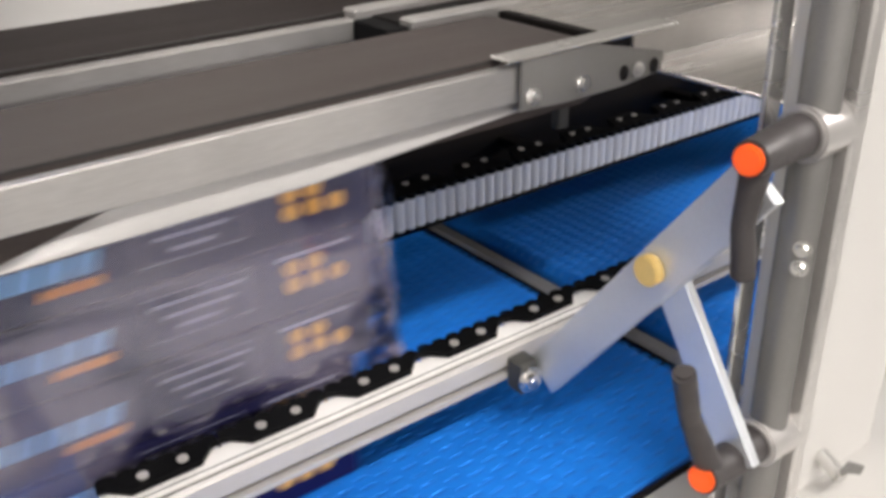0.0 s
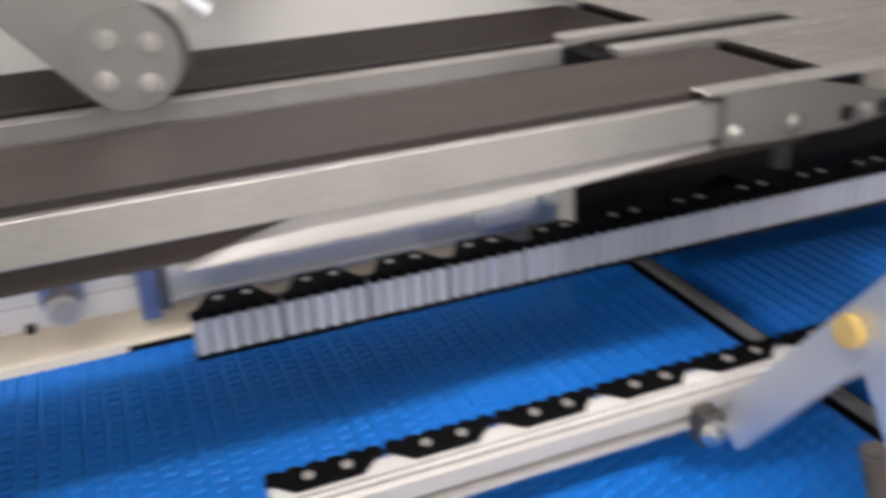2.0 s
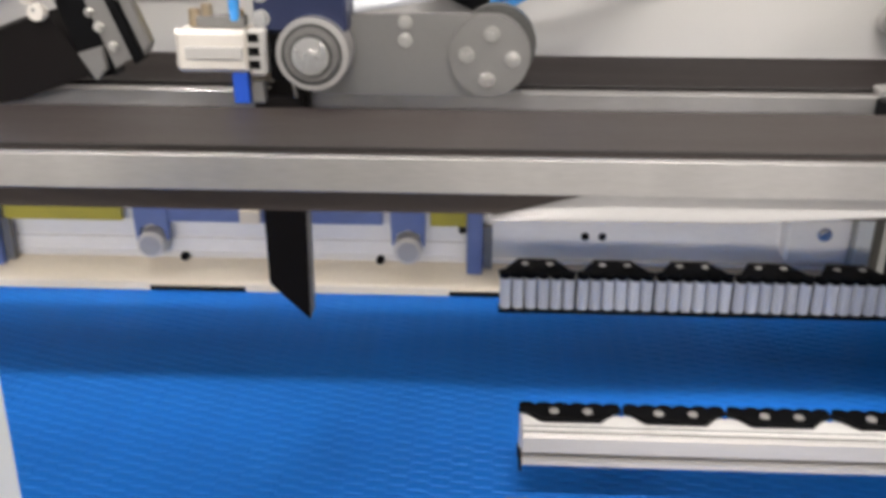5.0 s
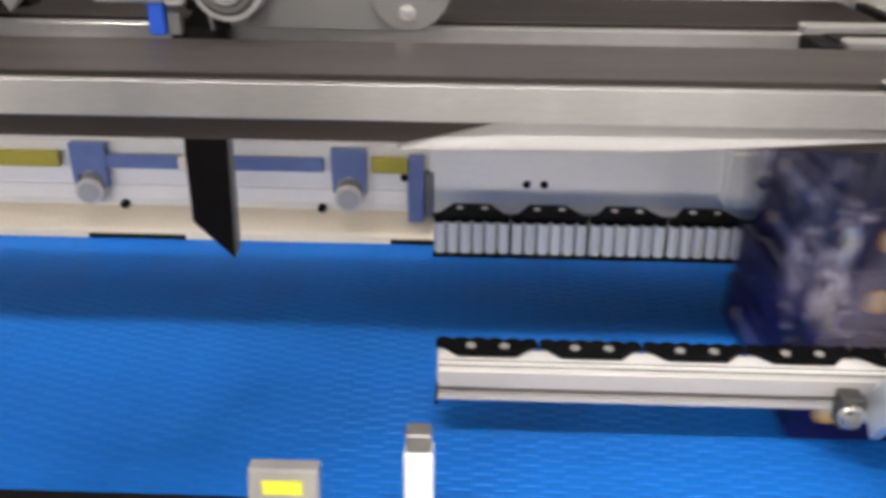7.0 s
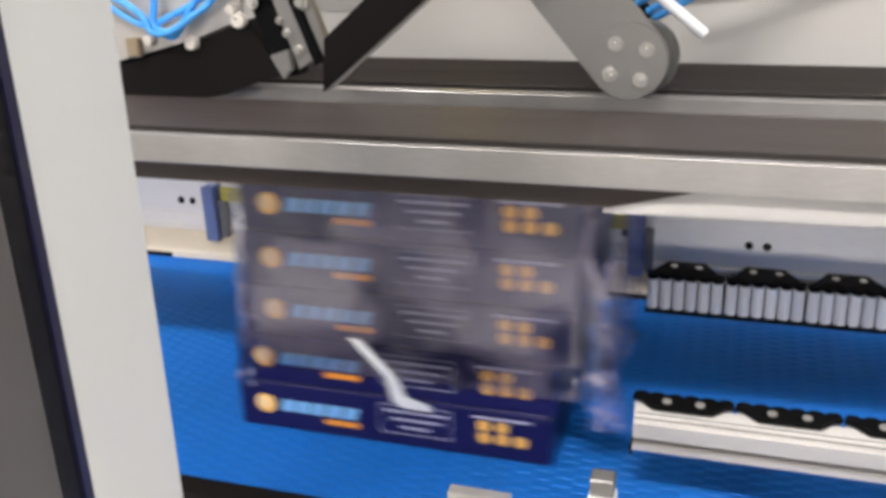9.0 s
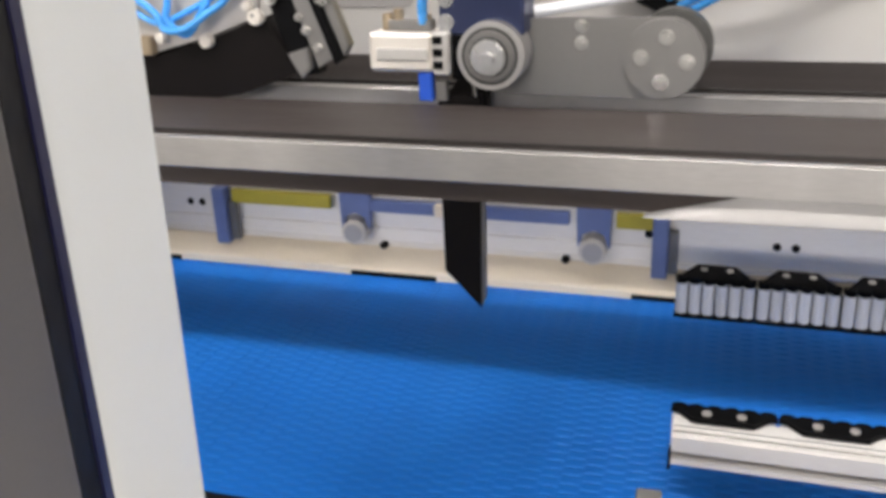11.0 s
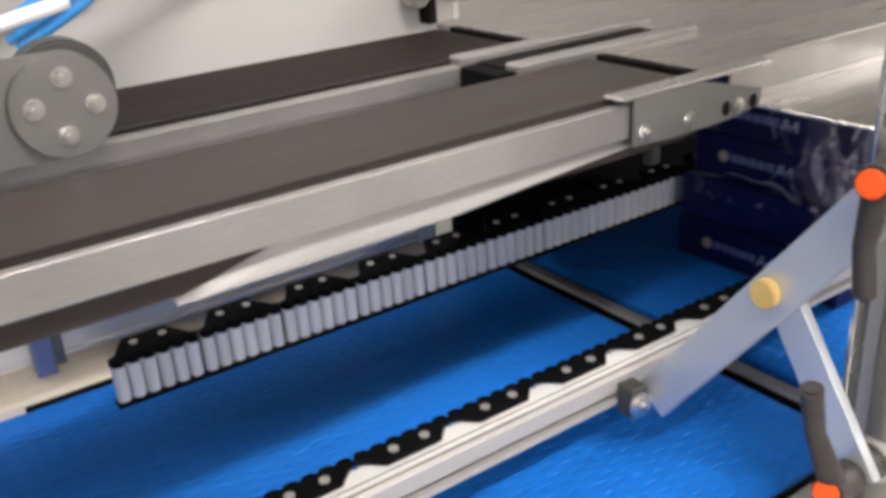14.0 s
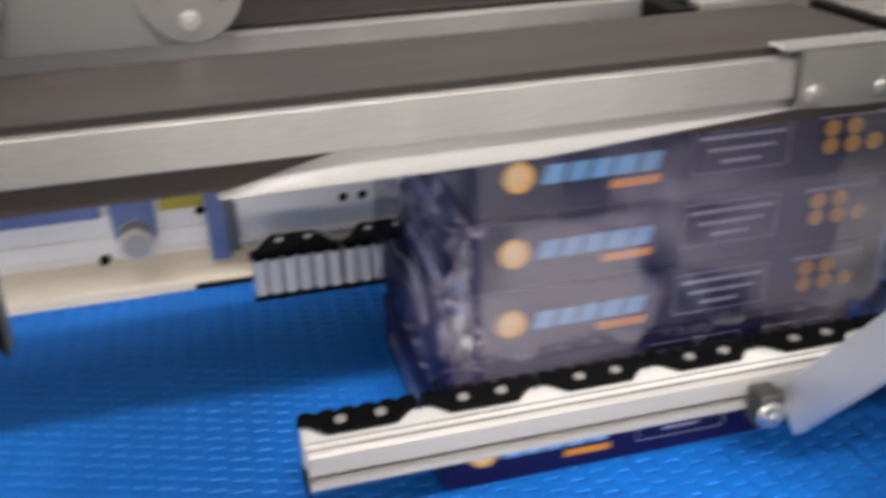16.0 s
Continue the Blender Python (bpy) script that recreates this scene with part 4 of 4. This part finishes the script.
part("cap", box(0.001, 0.0165, -0.391, -0.377, 0.1002, 0.113, 0.001), STEEL_DULL, wb)

# ---- packs of paper reams ----
RW, RD, RH, NREAM = 0.297, 0.210, 0.0496, 5
PYF = -0.226


def bar_on_front(bm, x0, x1, z0, z1, slant=0.0, th=0.0005):
    prism([(x0, z0), (x1, z0), (x1 + slant, z1), (x0 + slant, z1)], "y", PYF - 0.0006 - th, PYF - 0.0006, bm=bm)


def disc_on_front(bm, x, z, r):
    rod((x, PYF - 0.0012, z), (x, PYF - 0.0006, z), r, 18, bm=bm)


def ream_prints(k, o):
    """Printed marks of one ream, drawn as plain shapes on its long face and end."""
    z = 0.0
    bm = bmesh.new()
    disc_on_front(bm, 0.028, z + 0.002, 0.0100)
    part("print_disc", bm, INK_AMBER, o)
    bm = bmesh.new()
    rod((0.0265, PYF - 0.0016, z + 0.003), (0.0265, PYF - 0.0012, z + 0.003), 0.0068, 18, bm=bm)
    part("print_disc_centre", bm, INK_CREAM, o)
    bm = bmesh.new()
    x = 0.042
    for w in (0.0135, 0.0120, 0.0130, 0.0145, 0.0130):
        bar_on_front(bm, x, x + w, z - 0.0040, z + 0.0080, 0.004)
        x += w + 0.0024
    part("print_word", bm, INK_SKY, o)
    bm = bmesh.new()
    bar_on_front(bm, 0.086, 0.120, z - 0.0125, z - 0.0070, 0.001)
    part("print_strip", bm, INK_ORANGE, o)
    bm = bmesh.new()
    for x0, x1, zz in ((0.146, 0.204, 0.0115), (0.152, 0.198, 0.0035), (0.161, 0.188, -0.0045), (0.228, 0.280, 0.0165)):
        xx = x0
        while xx < x1:
            w = random.uniform(0.004, 0.010)
            bar_on_front(bm, xx, min(xx + w, x1), z + zz - 0.0010, z + zz + 0.0012)
            xx += w + 0.0012
    for b in ((0.141, 0.208, 0.0175, 0.0179), (0.141, 0.208, -0.0114, -0.0110), (0.141, 0.1414, -0.011, 0.0175), (0.2076, 0.208, -0.011, 0.0175)):
        bar_on_front(bm, b[0], b[1], z + b[2], z + b[3])
    part("print_text", bm, INK_WHITE, o)
    bm = bmesh.new()
    for x, zz in ((0.238, 0.0085), (0.254, 0.0085), (0.238, -0.0035), (0.254, -0.0035), (0.270, -0.0035)):
        disc_on_front(bm, x, z + zz, 0.0058)
    part("print_mark", bm, INK_AMBER, o)
    # end face
    bm = bmesh.new()
    rod((-0.0012, PYF + 0.166, z), (-0.0006, PYF + 0.166, z), 0.0065, 16, bm=bm)
    part("end_disc_print", bm, INK_PINK, o)
    bm = bmesh.new()
    y = PYF + 0.156
    for w in (0.010, 0.009, 0.010, 0.010, 0.009):
        prism([(y - w, z - 0.004), (y, z - 0.004), (y, z + 0.005), (y - w, z + 0.005)], "x", -0.0011, -0.0006, bm=bm)
        y -= w + 0.002
    part("end_word_print", bm, INK_DIM, o)


def letters(text, size, mat, parent, m):
    cu = bpy.data.curves.new("size_mark", "FONT")
    cu.body, cu.size, cu.extrude = text, size, 0.0003
    tmp = bpy.data.objects.new("size_mark", cu)
    me = bpy.data.meshes.new_from_object(tmp)
    bpy.data.objects.remove(tmp)
    me.materials.append(mat)
    ob = new("size_mark", me)
    ob.parent = parent
    ob.matrix_basis = m
    return ob


def film_sleeve(t):
    """Clear shrink film round the upper part, with loose gathered ends."""
    bm = bmesh.new()
    nx, ring = 40, []
    zlo, zhi = 0.070, RH * NREAM + 0.003
    for i in range(nx + 1):
        u = i / nx
        x = -0.034 + u * (RW + 0.068)
        end = max(0.0, (-x) / 0.034, (x - RW) / 0.034)
        pts = []
        cy, cz = PYF + RD / 2, 0.150
        loop = []
        for k in range(16):
            loop.append((PYF - 0.0030, zlo + (zhi - zlo) * k / 16))
        for k in range(14):
            loop.append((PYF - 0.0030 + (RD + 0.006) * k / 14, zhi))
        for k in range(16):
            loop.append((PYF + RD + 0.003, zhi - (zhi - zlo) * k / 16))
        for k in range(14):
            loop.append((PYF + RD + 0.003 - (RD + 0.006) * k / 14, zlo))
        s = 1 - 0.42 * end ** 1.6
        for y, z in loop:
            if 0 < y - PYF < RD and z < zlo + 0.001 and end == 0:
                z = zlo + 0.001
            yy, zz = cy + (y - cy) * s, (0.125 if end else cz) + (z - (0.125 if end else cz)) * s
            w = noise.noise(Vector((x * 30, yy * 26, zz * 34)))
            a = 0.0012 + 0.018 * end
            out = Vector((0, y - cy, z - cz)).normalized()
            if end == 0:
                w = abs(w)
            pts.append(bm.verts.new((x + 0.010 * end * noise.noise(Vector((yy * 40, zz * 40, 7))), yy + out.y * a * w, zz + out.z * a * w)))
        ring.append(pts)
    k = len(ring[0])
    for a, b in zip(ring, ring[1:]):
        for j in range(k):
            ya, yb = a[j].co, a[(j + 1) % k].co
            inside = max(ya.z, yb.z) < zlo + 0.003 and 0.0 < a[j].co.x < RW and PYF + 0.002 < ya.y < PYF + RD - 0.002
            if inside:
                continue
            bm.faces.new((a[j], b[j], b[(j + 1) % k], a[(j + 1) % k]))
    ob = part("film", bm, FILM, t, "wrinkled clear shrink film", smooth=True)
    ob.data.materials.append(FILM_END)
    for p in ob.data.polygons:
        x = sum(ob.data.vertices[i].co.x for i in p.vertices) / len(p.vertices)
        p.material_index = 1 if x < 0.002 or x > RW - 0.002 else 0
    return ob


def film_tuft(t, trailing=False):
    """Crumpled film gathered at the front corner of the leading end: narrow above, spread and bulging below."""
    bm = bmesh.new()
    nu, nv, rows = 22, 26, []
    for i in range(nu + 1):
        u = i / nu
        row = []
        for j in range(nv + 1):
            v = j / nv
            spread = 0.012 + 0.046 * u
            y = PYF - 0.004 + spread * v
            z = 0.195 - 0.150 * u - 0.012 * math.sin(v * math.pi)
            fold = abs(math.sin(v * 17 + 2.5 * noise.noise(Vector((u * 3, v * 2, 1))))) * (0.004 + 0.010 * u)
            rough = 0.008 * u * noise.noise(Vector((u * 9, v * 12, 3)))
            x = -0.003 - math.sin(v * math.pi) * (0.004 + 0.017 * u * u) - fold + rough
            row.append(bm.verts.new((RW - x if trailing else x, y, z)))
        rows.append(row)
    for a, b in zip(rows, rows[1:]):
        for j in range(nv):
            bm.faces.new((a[j], b[j], b[j + 1], a[j + 1]))
    part("film_tuft", bm, FILM_TUFT, t, "crumpled white film tuft", smooth=True)


def film_creases(t, trailing=False):
    """The slack lower hem of the film across the end and thin upright creases in it."""
    flip = lambda x: RW - x if trailing else x
    pts = []
    for k in range(13):
        u = k / 12
        y = PYF + RD - 0.004 - u * (RD - 0.030)
        z = 0.098 + 0.012 * math.sin(3.1 * u) - 0.030 * max(0.0, u - 0.72) / 0.28 + 0.004 * noise.noise(Vector((u * 7, 2.0, 5.0)))
        pts.append((flip(-0.0155 - 0.002 * math.sin(u * 9)), y, z))
    tube("film_hem", pts, 0.0014, FILM_FOLD, t, "milky film hem")
    rnd = random.Random(5)
    for k in range(11):
        y = PYF + 0.012 + 0.085 * rnd.random() ** 1.4
        z = 0.080 + 0.120 * rnd.random()
        n = rnd.randint(3, 5)
        path = []
        for q in range(n):
            path.append((flip(-0.0150 - 0.003 * rnd.random()), y, z))
            y += rnd.uniform(-0.007, 0.007)
            z -= rnd.uniform(0.006, 0.013)
        tube("film_crease", path, rnd.uniform(0.0004, 0.0009), FILM_FOLD, t)
    for k in range(4):
        y, z = PYF + RD - 0.008 - 0.010 * k, 0.200
        tube("film_crease", [(flip(-0.0155), y, z), (flip(-0.0175), y + 0.003, z - 0.020), (flip(-0.0155), y - 0.002, z - 0.045)], 0.0007, FILM_FOLD, t)


def paper_pack():
    t = thing("paper_pack", "stack of five dark blue paper reams in clear shrink film", "paper pack", group="paper packs")
    shift = (-0.025, -0.021, -0.005, -0.003, 0.0)
    first = None
    for k in range(NREAM):
        bm = box(0.0, RW, PYF, PYF + RD, -RH / 2 + 0.0003, RH / 2 - 0.0003, 0.0018)
        o = part("ream", bm, PAPER, t, smooth=True)
        o.location = (shift[k], 0, RH * (k + 0.5))
        if first is None:
            ream_prints(k, o)
            letters("A4", 0.019, INK_WHITE, o, Matrix.Translation((-0.0006, PYF + 0.098, -0.006)) @ Euler((radians(90), 0, radians(-90))).to_matrix().to_4x4())
            first = list(o.children)
        else:
            for c in first:
                if k == 1 and c.name.startswith(("end_", "size_mark")):
                    continue
                q = c.copy()
                scene.collection.objects.link(q)
                q.parent = o
    film_sleeve(t)
    film_tuft(t)
    film_tuft(t, trailing=True)
    film_creases(t)
    film_creases(t, trailing=True)
    return t


PACK_A = paper_pack()
PACK_B = copy_thing(PACK_A, Matrix.Identity(4))
PACK_C = copy_thing(PACK_A, Matrix.Identity(4))


def tape_tail(t):
    bm = bmesh.new()
    pts = [(0.094, 0.137), (0.104, 0.137), (0.136, 0.104), (0.144, 0.085), (0.166, 0.079), (0.166, 0.073), (0.140, 0.074), (0.131, 0.080), (0.126, 0.103)]
    prism([(x, z - 0.030) for x, z in pts], "y", PYF - 0.0062, PYF - 0.0048, bm=bm)
    part("tape_tail", bm, TUBE_WHITE, t, "loose white tape tail")


tape_tail(PACK_B)


# ---- movement ----
def motions():
    at = lambda x: pose(x, 0, 0)
    run_belt(OUTFEED, 0.335)
    run_belt(INFEED, 0.245)
    walk(PACK_A, [(t, at(x)) for t, x in ((0, -0.075), (0.5, -0.245), (1.0, -0.42), (2.0, -0.74), (4.0, -1.36), (6.0, -1.96), (7.0, -2.16), (8.0, -2.20), (16.0, -2.20))])
    walk(PACK_B, [(t, at(x)) for t, x in ((0, 1.33), (3.2, 1.33), (4.0, 1.22), (5.0, 0.93), (6.0, 0.62), (6.8, 0.370), (7.0, 0.318), (7.5, 0.176), (8.0, 0.008), (8.3, -0.092),
                                         (8.5, -0.162), (8.7, -0.228), (10.0, -0.66), (12.0, -1.28), (13.0, -1.56), (14.0, -1.68), (16.0, -1.70))])
    walk(PACK_C, [(t, at(x)) for t, x in ((0, 1.75), (9.6, 1.75), (10.4, 1.66), (11.4, 1.38), (12.4, 1.10), (13.2, 0.872), (14.0, 0.682), (14.5, 0.571), (14.8, 0.496), (15.2, 0.394),
                                         (15.5, 0.306), (15.8, 0.200), (16.0, 0.132))])
    turn = lambda a: Matrix.Translation((PX, PY, PZ)) @ Matrix.Rotation(radians(a), 4, "Y")
    walk(arm, [(t, turn(a)) for t, a in ((0, 0), (0.15, 0), (0.3, 25), (0.45, 48), (0.6, 50), (2.0, 50), (2.1, 8), (2.2, 0), (2.4, 0), (8.4, 0), (8.46, 3), (8.52, 6), (8.6, 36), (8.7, 49), (8.85, 50),
                                         (10.2, 50), (10.35, 26), (10.5, 2), (10.65, 0), (16.0, 0))])


motions()
